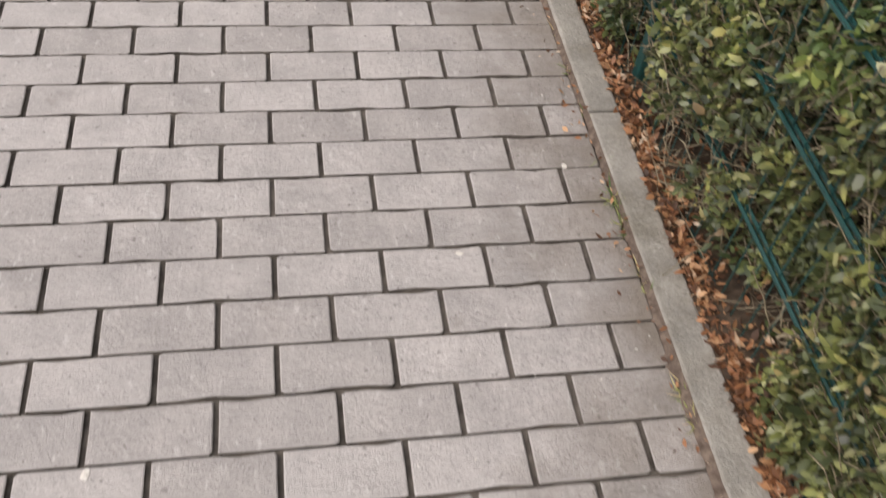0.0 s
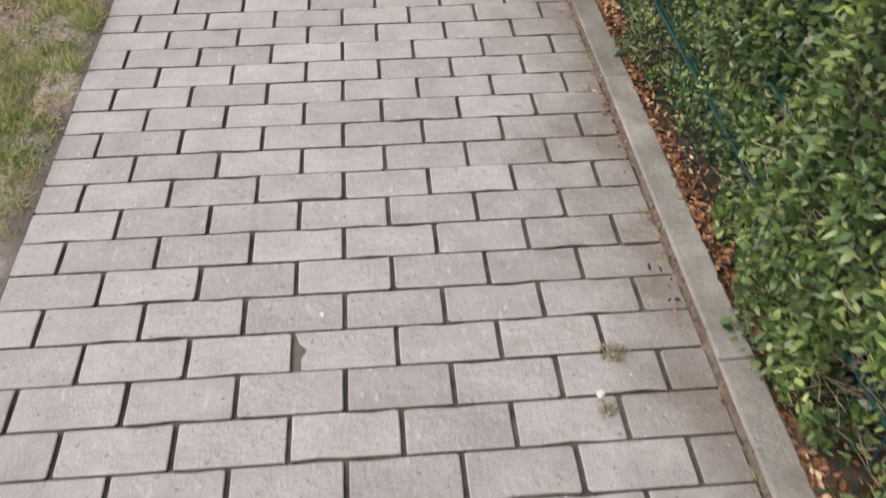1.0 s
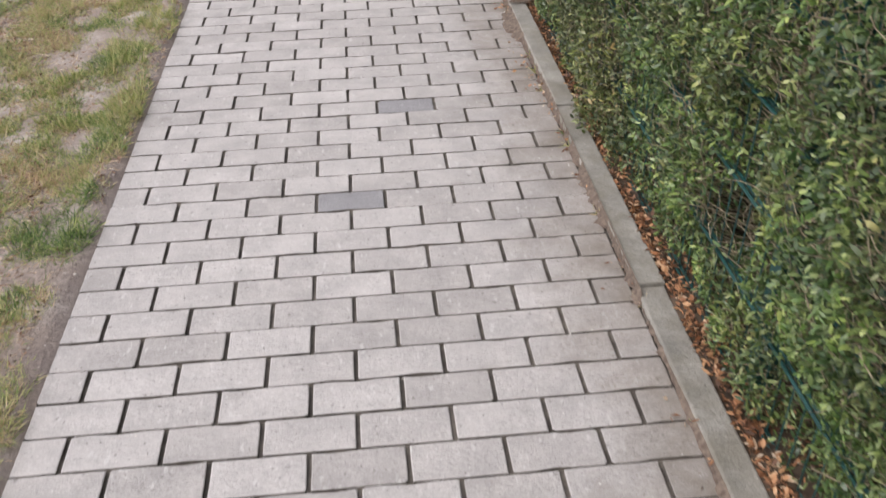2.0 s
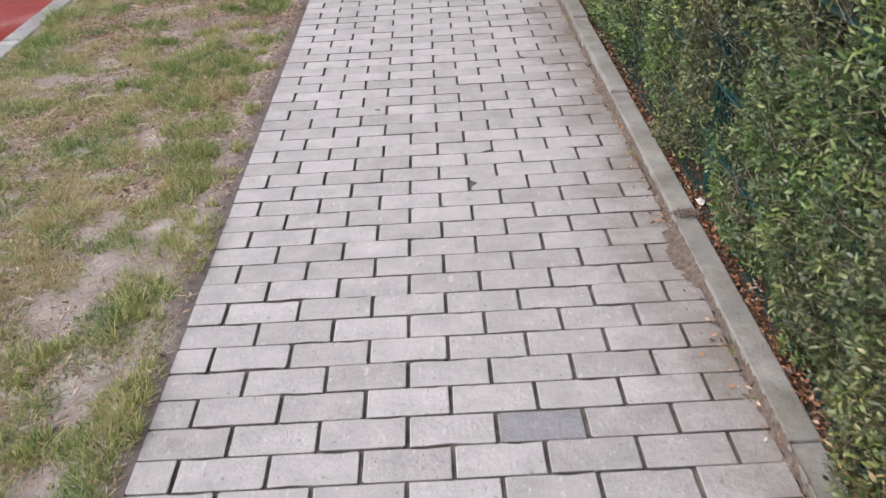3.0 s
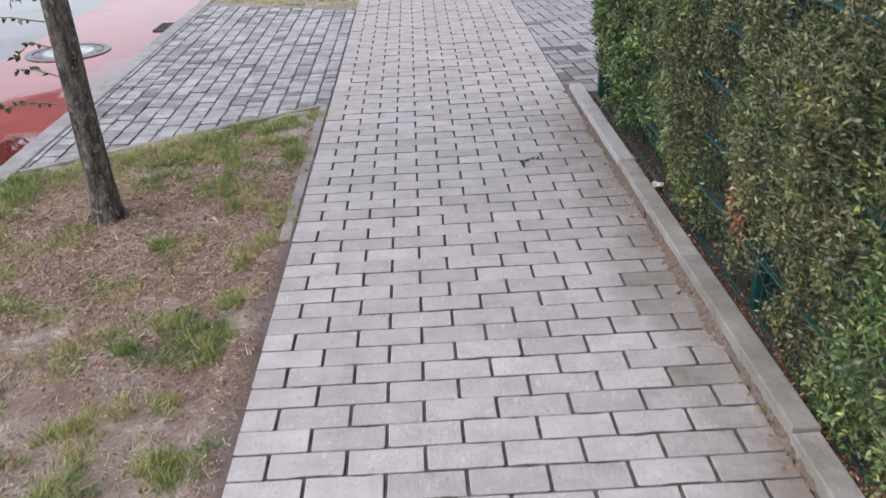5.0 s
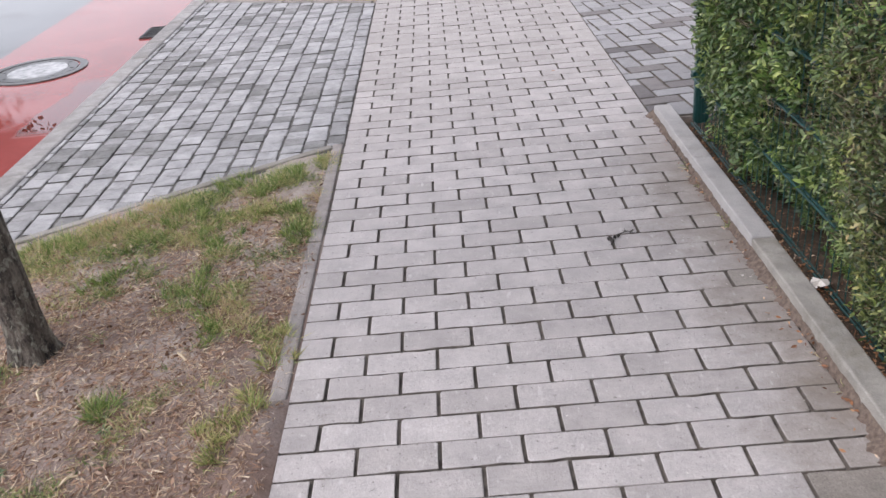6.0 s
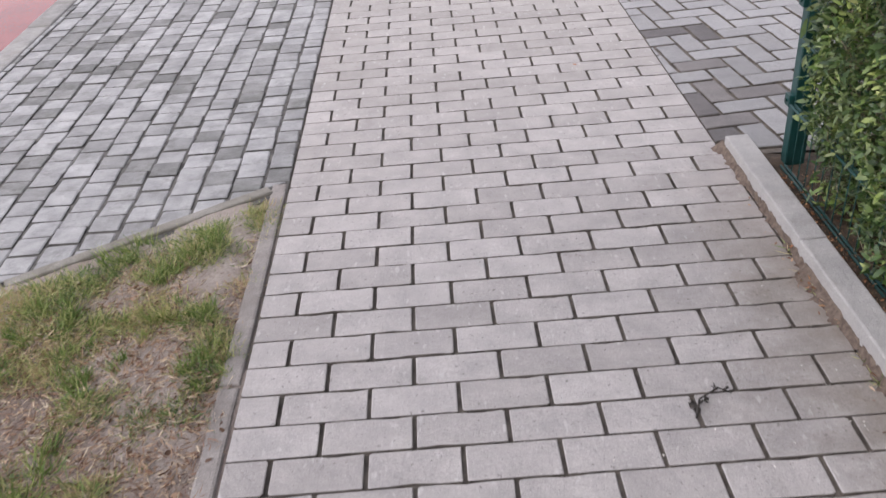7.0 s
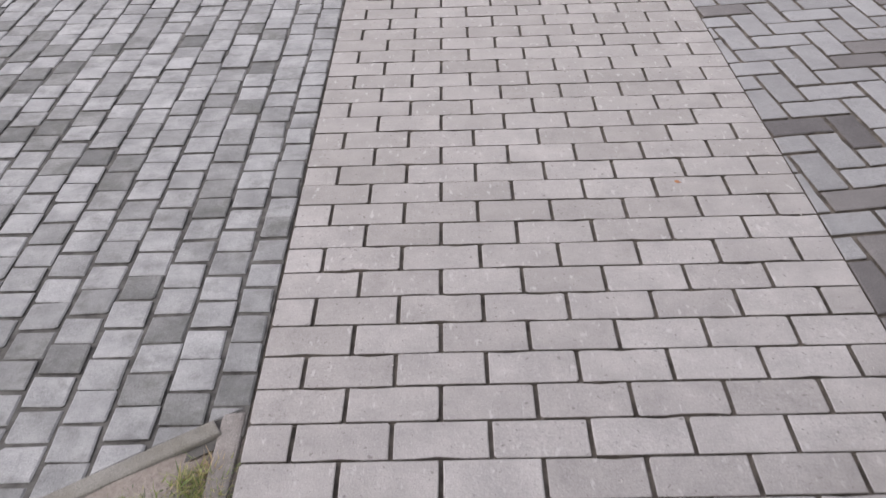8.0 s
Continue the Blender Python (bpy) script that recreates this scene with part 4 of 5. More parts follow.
def blades(name, label, x, y, lean, width, length, curl, material, rng, category="grass", group=""):
    """Grass blades rooted at those places, as one mesh."""
    z = np.array([verge_height(a, b) for a, b in zip(x, y)]) - 0.004
    s, d, u = frames_of(lean, rng)
    v, f = scatter(BLADE_V, BLADE_F, np.stack([x, y, z], 1), s, d, u, width, length, curl)
    return tagged(mesh_object(name, array_mesh(name, v, f), material), label, category, group, "stuff")


def verge_growth():
    rng = np.random.default_rng(11)
    t = 66000
    tx, ty = -1.44 + 1.42 * rng.random(t) ** 0.85, np.where(rng.random(t) < 0.94, rng.uniform(-1.88, 10.1, t), rng.uniform(13.1, 18.0, t))
    want = np.array([verge_want(a, b) for a, b in zip(tx, ty)])
    ok = (want > rng.uniform(-0.08, 0.36, t)) & ((ty < 10.04 + 0.64 * tx) | (ty > far_edge(tx) + 0.06)) & (np.hypot(tx + 0.805, ty - 8.56) > 0.11)
    tx, ty, want = tx[ok], ty[ok], np.clip(want[ok], 0, 0.8)
    per = rng.integers(7, 15, len(tx))
    which = np.repeat(np.arange(len(tx)), per)
    n = len(which)
    off = rng.normal(size=(n, 2)) * 0.011
    x, y = np.clip(tx[which] + off[:, 0], -1.448, -0.012), ty[which] + off[:, 1]
    tilt = rng.normal(size=(len(tx), 2)) * 0.45
    lean = np.stack([off[:, 0] * 30 + tilt[which, 0] + rng.normal(size=n) * 0.4, off[:, 1] * 30 + tilt[which, 1] + rng.normal(size=n) * 0.4, rng.uniform(0.3, 0.8, n)], 1)
    blades("grass", "patchy short grass, green and yellowed, on the verge", x, y, lean, rng.uniform(0.0016, 0.0036, n), rng.uniform(0.013, 0.042, n) * (0.65 + 0.95 * want[which]), rng.uniform(-0.7, 0.4, n), GRASS, rng)
    # dried stems, chips and old leaves on the soil, most of them under the tree
    m = 255000
    x, y = rng.uniform(-1.42, -0.06, m), rng.uniform(-1.88, 9.95, m)
    brown = np.array([field(a, b, 1.9, 31.0) for a, b in zip(x, y)]) + np.exp(-((y - 8.5) / 0.9) ** 2) * 0.9 - 0.5 * np.exp(-((x + 0.12) / 0.07) ** 2)
    ok = (brown > rng.uniform(-0.42, 0.5, m)) & (y < 9.98 + 0.64 * x)
    k = 2600
    x, y = np.concatenate([x[ok], -0.012 - np.abs(rng.normal(0, 0.06, k))]), np.concatenate([y[ok], rng.uniform(3.4, 9.6, k)])
    m = len(x)
    z = np.array([verge_height(a, b) for a, b in zip(x, y)]) + rng.uniform(0.001, 0.008, m)
    s, d, u = frames_of(rng.normal(size=(m, 3)) * np.array((1, 1, 0.3)), rng)
    stem = rng.random(m) < 0.86
    place = np.stack([x, y, z], 1)
    v, f = scatter(BLADE_V, BLADE_F, place[stem], s[stem], d[stem], u[stem], rng.uniform(0.0012, 0.0036, stem.sum()), rng.uniform(0.010, 0.042, stem.sum()), rng.uniform(-0.3, 0.3, stem.sum()))
    tagged(mesh_object("dry_clippings", array_mesh("dry_clippings", v, f), STRAW), "brown dried grass clippings lying on the soil", "dry grass", kind="stuff")
    chip = ~stem
    ln = rng.uniform(0.006, 0.019, chip.sum())
    v, f = scatter(OVAL_V, OVAL_F, place[chip], s[chip], d[chip], u[chip], ln * rng.uniform(0.6, 1.4, chip.sum()), ln, rng.uniform(-0.5, 0.7, chip.sum()))
    tagged(mesh_object("old_leaves", array_mesh("old_leaves", v, f), MOULD), "crumbled brown leaves lying on the soil", "fallen leaves", kind="stuff")


MOULD = leafy("leaf_mould", [(0.0, (0.10, 0.055, 0.038)), (0.4, (0.23, 0.135, 0.088)), (0.75, (0.36, 0.235, 0.155)), (1.0, (0.52, 0.41, 0.31))], 0.75, 0.08)
verge_growth()


LUSH = leafy("lush_grass", [(0.0, (0.09, 0.165, 0.04)), (0.5, (0.20, 0.285, 0.08)), (1.0, (0.43, 0.45, 0.17))], 0.5, 0.3)
PALE_GRASS = leafy("pale_grass", [(0.0, (0.15, 0.22, 0.06)), (0.45, (0.34, 0.38, 0.125)), (0.8, (0.54, 0.50, 0.23)), (1.0, (0.58, 0.45, 0.27))], 0.5, 0.3)
WEED = leafy("weed_leaf", [(0.0, (0.10, 0.16, 0.075)), (1.0, (0.20, 0.265, 0.14))], 0.5, 0.25)


def tuft(x, y, w, h, length, material, label):
    rng = np.random.default_rng(int(abs(x) * 1000 + y * 10))
    count = int(160 + 26000 * w * h)
    clump = rng.normal(size=(max(4, count // 26), 2)) * 0.50
    pick = rng.integers(0, len(clump), count)
    off = (clump[pick] * np.array((w, h)) + rng.normal(size=(count, 2)) * 0.010)
    bx = np.clip(x + off[:, 0], -1.445, -0.012)
    by = np.minimum(y + off[:, 1], near_edge(bx) - 0.05)
    splay = rng.normal(size=(len(clump), 2)) * 0.35
    lean = np.stack([off[:, 0] * 3 + splay[pick, 0] + rng.normal(size=count) * 0.3, off[:, 1] * 3 + splay[pick, 1] + rng.normal(size=count) * 0.3, np.full(count, 0.7)], 1)
    blades("grass_tuft", label, bx, by, lean, rng.uniform(0.0018, 0.0040, count), rng.uniform(0.4, 1.0, count) * length, rng.uniform(-0.8, 0.3, count), material, rng, "grass tuft", "grass tufts")


def weed(x, y, r, leaves):
    rng = np.random.default_rng(int(abs(x) * 900 + y * 17))
    t = np.arange(leaves) * 2.4
    out = np.stack([np.cos(t), np.sin(t), rng.uniform(0.25, 0.6, leaves)], 1)
    place = np.tile(np.array((x, y, verge_height(x, y) - 0.001)), (leaves, 1))
    d = out / np.linalg.norm(out, axis=1, keepdims=True)
    s = np.cross(d, np.array((0, 0, 1.0)))
    s /= np.linalg.norm(s, axis=1, keepdims=True)
    root = tagged(new("weed"), "small pale green leafy weed in bare soil", "weed", "weeds")
    for k in range(leaves):
        q = Matrix((s[k], d[k], np.cross(s[k], d[k]))).transposed().to_4x4()
        size = rng.uniform(0.5, 1.1) * r
        ob = new("leaf", WEED_LEAF)
        ob.parent = root
        ob.matrix_basis = Matrix.Translation(place[k]) @ q @ Matrix.Diagonal((size * 0.5, size, size, 1))


WEED_LEAF = array_mesh("leaf", LEAF_V + np.array((0, 0, -0.3)) * LEAF_V[:, 1:2] ** 2, LEAF_F)
WEED_LEAF.materials.append(WEED)
WEEDS = [(-0.509, 8.197, 0.040), (-0.415, 8.818, 0.045), (-0.404, 7.524, 0.035), (-0.446, 8.90, 0.036), (-0.471, 8.148, 0.032), (-0.356, 7.612, 0.032), (-0.406, 7.439, 0.04), (-0.44, 7.49, 0.035), (-0.46, 7.42, 0.03), (-0.373, 9.157, 0.032), (-0.70, 8.02, 0.035), (-0.62, 7.7, 0.03)]
for x, y, w, h in PALE_TUFTS:
    tuft(x, y, w, h, 0.060, PALE_GRASS, "low yellowing tuft of grass on the verge")
for x, y, w, h in GREEN_TUFTS:
    tuft(x, y, w, h, 0.082 if x < -1.2 else 0.062, LUSH, "thick green tuft of grass on the verge")
for x, y, r in WEEDS:
    weed(x, y, r, 13)


# ---- fallen leaves ----
def leaf_litter():
    rng = np.random.default_rng(5)
    n = 15000
    y = -1.7 + 11.6 * rng.random(n) ** 1.5
    spread = np.where(rng.random(n) < 0.62, np.abs(rng.normal(size=n)) * 0.028, rng.uniform(0.0, 0.24, n) * np.where(y < 0.6, 1.0, 0.55))
    x = np.array([KERB_X(b) + 0.037 for b in y]) + spread
    z = 0.012 + rng.uniform(0, 0.016, n)
    k = 950
    yk = rng.uniform(-1.5, 9.8, k)
    xk = np.array([KERB_X(b) - 0.042 for b in yk]) - np.abs(rng.normal(size=k)) * 0.03
    dense = np.array([field(1.3, b, 2.1, 40.0) for b in yk]) > rng.uniform(-0.4, 0.4, k)
    yk, xk = yk[dense], xk[dense]
    x, y, z = np.concatenate([x, xk]), np.concatenate([y, yk]), np.concatenate([z, 0.006 + rng.uniform(0, 0.008, len(xk))])
    n = len(x)
    s, d, u = frames_of(rng.normal(size=(n, 3)) * np.array((1, 1, 0.35)), rng)
    flip = u[:, 2] < 0
    s[flip], u[flip] = -s[flip], -u[flip]
    ln = np.where(np.arange(n) < 15000, rng.uniform(0.007, 0.026, n) * np.clip(1.1 - 0.06 * y, 0.55, 1.2), rng.uniform(0.008, 0.02, n))
    v, f = scatter(LEAF_V, LEAF_F, np.stack([x, y, z], 1), s, d, u, ln * rng.uniform(0.6, 1.1, n), ln, rng.uniform(-0.2, 0.6, n))
    tagged(mesh_object("leaf_litter", array_mesh("leaf_litter", v, f), LITTER), "orange-brown fallen leaves heaped between kerb and fence", "fallen leaves", kind="stuff")


leaf_litter()


def kerb_sprigs():
    """Dry and green sprigs rooted in the joint beside the kerb."""
    rng = np.random.default_rng(29)
    k = 95
    ty = np.concatenate([rng.uniform(-1.4, 9.6, k - 12), rng.normal(size=12) * 0.03 - 0.42])
    per = rng.integers(4, 13, k)
    which = np.repeat(np.arange(k), per)
    n = len(which)
    y = ty[which] + rng.normal(size=n) * 0.008
    x = np.array([KERB_X(b) - 0.040 for b in y]) + rng.normal(size=n) * 0.004
    out = np.stack([rng.normal(size=n) * 0.7 - 0.5, rng.normal(size=n) * 0.8, rng.uniform(0.1, 0.7, n)], 1)
    s, d, u = frames_of(out, rng)
    v, f = scatter(BLADE_V, BLADE_F, np.stack([x, y, np.full(n, -0.002)], 1), s, d, u, rng.uniform(0.002, 0.004, n), rng.uniform(0.012, 0.045, n), rng.uniform(-0.6, 0.2, n))
    tagged(mesh_object("kerb_sprigs", array_mesh("kerb_sprigs", v, f), GRASS), "small dry and green sprigs in the joint beside the kerb", "weeds", kind="stuff")


kerb_sprigs()


def crumbs():
    """Tiny pale petals and bits lying about on the path and verge."""
    rng = np.random.default_rng(17)
    n = 950
    y = rng.uniform(-1.4, 13.5, n)
    x = np.where(rng.random(n) < 0.6, 1.38 - np.abs(rng.normal(size=n)) * 0.28, rng.uniform(-1.3, 1.35, n))
    ok = (x < 1.38) & ~((x > -0.05) & (x < 0.02)) & ~((x < 0) & (y > 9.9 + 0.64 * x))
    x, y = x[ok], y[ok]
    n = len(x)
    z = np.array([0.0015 if a > 0 else verge_height(a, b) + 0.008 for a, b in zip(x, y)])
    s, d, u = frames_of(rng.normal(size=(n, 3)) * np.array((1, 1, 0.15)), rng)
    ln = rng.uniform(0.002, 0.0065, n)
    v, f = scatter(LEAF_V, LEAF_F, np.stack([x, y, z], 1), s, d, u, ln, ln, rng.uniform(-0.1, 0.3, n))
    tagged(mesh_object("crumbs", array_mesh("crumbs", v, f), PALE_SCRAP), "tiny pale petals and crumbs strewn on the ground", "litter", kind="stuff")


crumbs()


def dry_stalk(x, y, length, turn):
    a = radians(turn)
    z = verge_height(x, y)
    mid = (x + 0.5 * length * math.cos(a + 0.15), y + 0.5 * length * math.sin(a + 0.15), z + 0.016)
    end = (x + length * math.cos(a), y + length * math.sin(a), z + 0.008)
    bm = wire(wire(bmesh.new(), (x, y, z + 0.004), mid, 0.0035, 6), mid, end, 0.0028, 6)
    tagged(part("dry_stalk", bm, PALE_STALK), "pale dry plant stalk lying on the soil", "stalk", "dry stalks")


PALE_STALK = plain("bleached_stalk", (0.48, 0.38, 0.24), (0.66, 0.56, 0.40), 60, 0.7, 0.2)
for x, y, length, turn in ((-1.052, 8.06, 0.09, 75), (-0.85, 6.13, 0.13, 20), (-0.98, 7.61, 0.06, 160), (-0.70, 8.30, 0.07, 110), (-0.52, 7.95, 0.05, 40), (-1.16, 7.05, 0.07, 65), (-0.33, 8.45, 0.05, 130)):
    dry_stalk(x, y, length, turn)


def flake(name, x, y, z, size, material, label, category, group="", flat=0.45):
    """A small crumpled scrap lying on the ground."""
    rng = random.Random(int(x * 977 + y * 131))
    bm = bmesh.new()
    k = 9
    ring = [bm.verts.new((size * (0.7 + 0.5 * rng.random()) * math.cos(i * math.tau / k), size * (0.5 + 0.3 * rng.random()) * math.sin(i * math.tau / k), flat * size * (0.12 + 0.5 * rng.random()))) for i in range(k)]
    mid = bm.verts.new((0, 0, flat * size * 0.6))
    low = bm.verts.new((0, 0, 0))
    for i in range(k):
        bm.faces.new((ring[i], ring[(i + 1) % k], mid))
        bm.faces.new((ring[(i + 1) % k], ring[i], low))
    ob = part(name, bm, material)
    ob.matrix_basis = pose(x, y, z, 0, 0, rng.uniform(0, 360))
    return tagged(ob, label, category, group)


STONE_CHIP = plain("stone_chip", (0.40, 0.33, 0.28), (0.66, 0.60, 0.54), 60, 0.9, 0.5, 0.002)
for x, y, r in ((-0.46, 4.625, 0.014), (-0.367, 5.203, 0.013), (-0.05, 5.982, 0.018), (-0.028, 6.325, 0.010), (-1.06, 8.11, 0.012), (-0.143, 8.932, 0.011), (-1.175, 6.54, 0.010)):
    flake("stone_chip", x, y, verge_height(x, y) - 0.001, r, STONE_CHIP, "small pale stone chip on the soil", "stone", "stone chips")
for x, y, r in ((0.654, 1.041, 0.009), (0.408, -0.916, 0.014), (1.048, -0.52, 0.011), (1.311, -0.296, 0.012), (0.25, 0.475, 0.010), (0.346, 5.05, 0.008), (1.342, 8.66, 0.008)):
    flake("petal", x, y, 0, r * 0.8, PALE_SCRAP, "small white petal fallen on the pavers", "petal", "petals")
flake("paper_scrap", 1.167, 0.801, 0, 0.011, PALE_SCRAP, "torn white scrap of paper on the pavers", "paper")
flake("dry_leaf", 1.068, 10.969, 0, 0.009, LITTER, "small orange leaf on the pavers", "leaf", "single leaves")


def plant_fluff(x, y, spread, n):
    rng = np.random.default_rng(int(x * 41))
    place = np.array((x, y, 0.004)) + rng.normal(size=(n, 3)) * np.array((spread, spread * 0.9, 0.003))
    place[:, 2] = np.abs(place[:, 2])
    s, d, u = frames_of(rng.normal(size=(n, 3)) * np.array((1, 1, 0.5)), rng)
    v, f = scatter(BLADE_V, BLADE_F, place, s, d, u, rng.uniform(0.001, 0.003, n), rng.uniform(0.006, 0.016, n), rng.uniform(-0.4, 0.4, n))
    tagged(mesh_object("plant_fluff", array_mesh("plant_fluff", v, f), FLUFF), "tan clump of dry plant fluff on the pavers", "plant debris", "fluff clumps")


FLUFF = leafy("plant_fluff", [(0.0, (0.06, 0.045, 0.03)), (0.2, (0.30, 0.26, 0.17)), (1.0, (0.58, 0.52, 0.40))], 0.7, 0.2)
plant_fluff(1.212, 0.894, 0.012, 420)
plant_fluff(1.173, 0.765, 0.008, 160)
flake("gum_spot", 0.463, 5.853, 0.0005, 0.013, DARK_BIT, "flat dark spot stuck to a paver", "spot", "", 0.2)


def crumbs(name, label, place, size, material, rng):
    """Loose angular crumbs at those places, as one mesh."""
    n = len(place)
    v6 = np.array([(1, 0, 0), (0, 1, 0), (-1, 0, 0), (0, -1, 0), (0, 0, 0.8), (0, 0, -0.4)], float)
    f8 = [(0, 1, 4), (1, 2, 4), (2, 3, 4), (3, 0, 4), (1, 0, 5), (2, 1, 5), (3, 2, 5), (0, 3, 5)]
    turn = rng.uniform(0, math.tau, n)[:, None]
    v = v6[None] * rng.uniform(0.6, 1.3, (n, 6, 1)) * size[:, None, None]
    v = np.stack([v[..., 0] * np.cos(turn) - v[..., 1] * np.sin(turn), v[..., 0] * np.sin(turn) + v[..., 1] * np.cos(turn), v[..., 2]], 2) + place[:, None]
    f = [tuple(6 * k + q for q in t) for k in range(n) for t in f8]
    me = bpy.data.meshes.new(name)
    me.from_pydata(v.reshape(-1, 3).tolist(), [], f)
    tagged(mesh_object(name, me, material), label, "soil", kind="stuff")


def loose_soil():
    rng = np.random.default_rng(61)
    n = 260
    place = np.column_stack((rng.normal(1.455, 0.025, n), rng.normal(4.80, 0.012, n), np.full(n, 0.041)))
    crumbs("spilt_earth", "crumbs of brown earth lying across a kerb joint", place, rng.uniform(0.0015, 0.005, n), DIRT, rng)
    n = 9000
    x, y = -0.015 - np.abs(rng.normal(0, 0.09, n)), rng.uniform(1.4, 9.9, n)
    ok = (rng.random(n) < 0.5 + np.array([field(a, b, 5.0, 51.0) for a, b in zip(x, y)])) & (y < 9.95 + 0.64 * x)
    x, y = x[ok], y[ok]
    place = np.column_stack((x, y, [verge_height(a, b) for a, b in zip(x, y)]))
    crumbs("soil_crumbs", "small crumbs of earth and grit beside the path", place, 0.0012 + 0.0042 * rng.random(len(x)) ** 3, GRIT, rng)


GRIT = leafy("soil_grit", [(0.0, (0.06, 0.045, 0.037)), (0.4, (0.17, 0.135, 0.115)), (0.8, (0.32, 0.275, 0.245)), (1.0, (0.56, 0.50, 0.45))], 0.95, 0.0)
loose_soil()
flake("paper_scrap", 1.514, 4.892, 0.022, 0.022, PALE_SCRAP, "crumpled white scrap of paper by a fence post", "paper", "", 0.9)
flake("paving_rubble", 1.525, 8.53, 0.02, 0.035, PALE_SCRAP, "pale lump of rubble by the fence", "rubble", "", 1.0)


def dead_bunch():
    rng = np.random.default_rng(23)
    n = 170
    place = np.array((hedge_face(7.6, 0.32) - 0.020, 7.6, 0.32)) + rng.normal(size=(n, 3)) * np.array((0.014, 0.032, 0.042))
    s, d, u = frames_of(rng.normal(size=(n, 3)) + np.array((-0.5, 0, -0.4)), rng)
    ln = rng.uniform(0.018, 0.036, n)
    v, f = scatter(LEAF_V, LEAF_F, place, s, d, u, ln * 0.6, ln, rng.uniform(-0.2, 0.6, n))
    tagged(mesh_object("dead_foliage", array_mesh("dead_foliage", v, f), LITTER), "patch of dead rust-brown leaves caught in the hedge", "dead leaves", kind="stuff")


dead_bunch()


def withered_sprig():
    root = tagged(new("withered_sprig"), "black withered sprig with shrivelled leaves on the path", "sprig")
    bm = wire(wire(wire(bmesh.new(), (0.99, 8.92, 0.006), (1.01, 8.97, 0.012), 0.0025, 5), (1.01, 8.97, 0.012), (1.06, 9.005, 0.008), 0.002, 5), (1.06, 9.005, 0.008), (1.085, 8.99, 0.004), 0.0015, 5)
    part("stalk", bm, DARK_BIT, root)
    rng = np.random.default_rng(2)
    for x, y, r in ((0.998, 8.950, 0.017), (1.018, 8.968, 0.015), (1.055, 9.008, 0.013), (1.075, 8.998, 0.010)):
        s, d, u = frames_of(rng.normal(size=(4, 3)) * np.array((1, 1, 0.4)), rng)
        ln = rng.uniform(0.7, 1.15, 4) * r
        v, f = scatter(LEAF_V, LEAF_F, np.array([(x, y, 0.008)] * 4), s, d, u, ln * 1.7, ln, rng.uniform(-0.2, 0.7, 4))
        mesh_object("shrivelled_leaf", array_mesh("shrivelled_leaf", v, f), DARK_BIT, root)


withered_sprig()


# ---- paving, stone by stone ----
def paving(name, label, category, bed, pieces, near, bottom=-0.05):
    """bed: corners of the sand bed; pieces: rows of outline, top, material; near: which of them are parts of their own."""
    bm = bmesh.new()
    joint = JOINT if category != "cobbles" else COBBLE_JOINT
    bm.faces.new([bm.verts.new((x, y, -0.011 if joint is JOINT else -0.007)) for x, y in bed])
    root = part(name, bm, joint)
    tagged(root, label, category, kind="structure")
    rest = {}
    shared = {}
    kind = "paver" if category != "cobbles" else "cobble"
    single = 0
    for outline, lift, material, chamfer in pieces:
        q = np.array(outline)
        mid = q.mean(0)
        if single < 300 and near(*mid):
            key = (material.name, chamfer, tuple(np.round((q - mid).ravel(), 4)))
            if key not in shared:
                v, f = slab(q - mid, bottom, 0, chamfer)
                me = bpy.data.meshes.new(kind)
                me.from_pydata(v, [], f)
                me.materials.append(material)
                me.materials.append(joint)
                me.polygons.foreach_set("material_index", [1] * len(q) + [0] * (len(q) + 1))
                shared[key] = me
            ob = new(kind, shared[key])
            ob.parent, ob.location = root, (mid[0], mid[1], lift)
            ob.rotation_euler = (lift * 2.2, -lift * 1.6, 0)
            single += 1
        else:
            v, f = slab(q, bottom + lift, lift, chamfer)
            vs, fs, sides = rest.setdefault(material, ([], [], []))
            sides += [1] * len(q) + [0] * (len(q) + 1)
            b = len(vs)
            vs.extend(v)
            fs.extend(tuple(i + b for i in face) for face in f)
    for material, (vs, fs, sides) in rest.items():
        me = bpy.data.meshes.new(kind + "_field")
        me.from_pydata(vs, [], fs)
        ob = tagged(mesh_object(kind + "_field", me, material, root), kind="stuff")
        me.materials.append(joint)
        me.polygons.foreach_set("material_index", sides)
    return root


def rect(x0, x1, y0, y1):
    return [(x0, y0), (x1, y0), (x1, y1), (x0, y1)]


def worn(x0, x1, y0, y1, variant):
    """A block's outline with uneven edges, small nicks and knocked corners."""
    rng = random.Random(variant)
    r = lambda a: rng.uniform(-a, a)
    c = [rng.choice((0.0012, 0.002, 0.003, 0.006)) for _ in range(4)]
    q = []
    for (ax, ay), (bx, by), s, e in (((x0, y0), (x1, y0), c[0], c[1]), ((x1, y0), (x1, y1), c[1], c[2]), ((x1, y1), (x0, y1), c[2], c[3]), ((x0, y1), (x0, y0), c[3], c[0])):
        long = math.hypot(bx - ax, by - ay)
        ux, uy = (bx - ax) / long, (by - ay) / long
        cuts = 4 if long > 0.15 else 2
        for k in range(cuts + 1):
            t = s + (long - s - e) * k / cuts + (r(0.012) if 0 < k < cuts else 0)
            inn = abs(r(0.0010)) + (0.004 if 0 < k < cuts and cuts == 4 and rng.random() < 0.10 else 0)
            q.append((ax + ux * t - uy * inn, ay + uy * t + ux * inn))
    return q


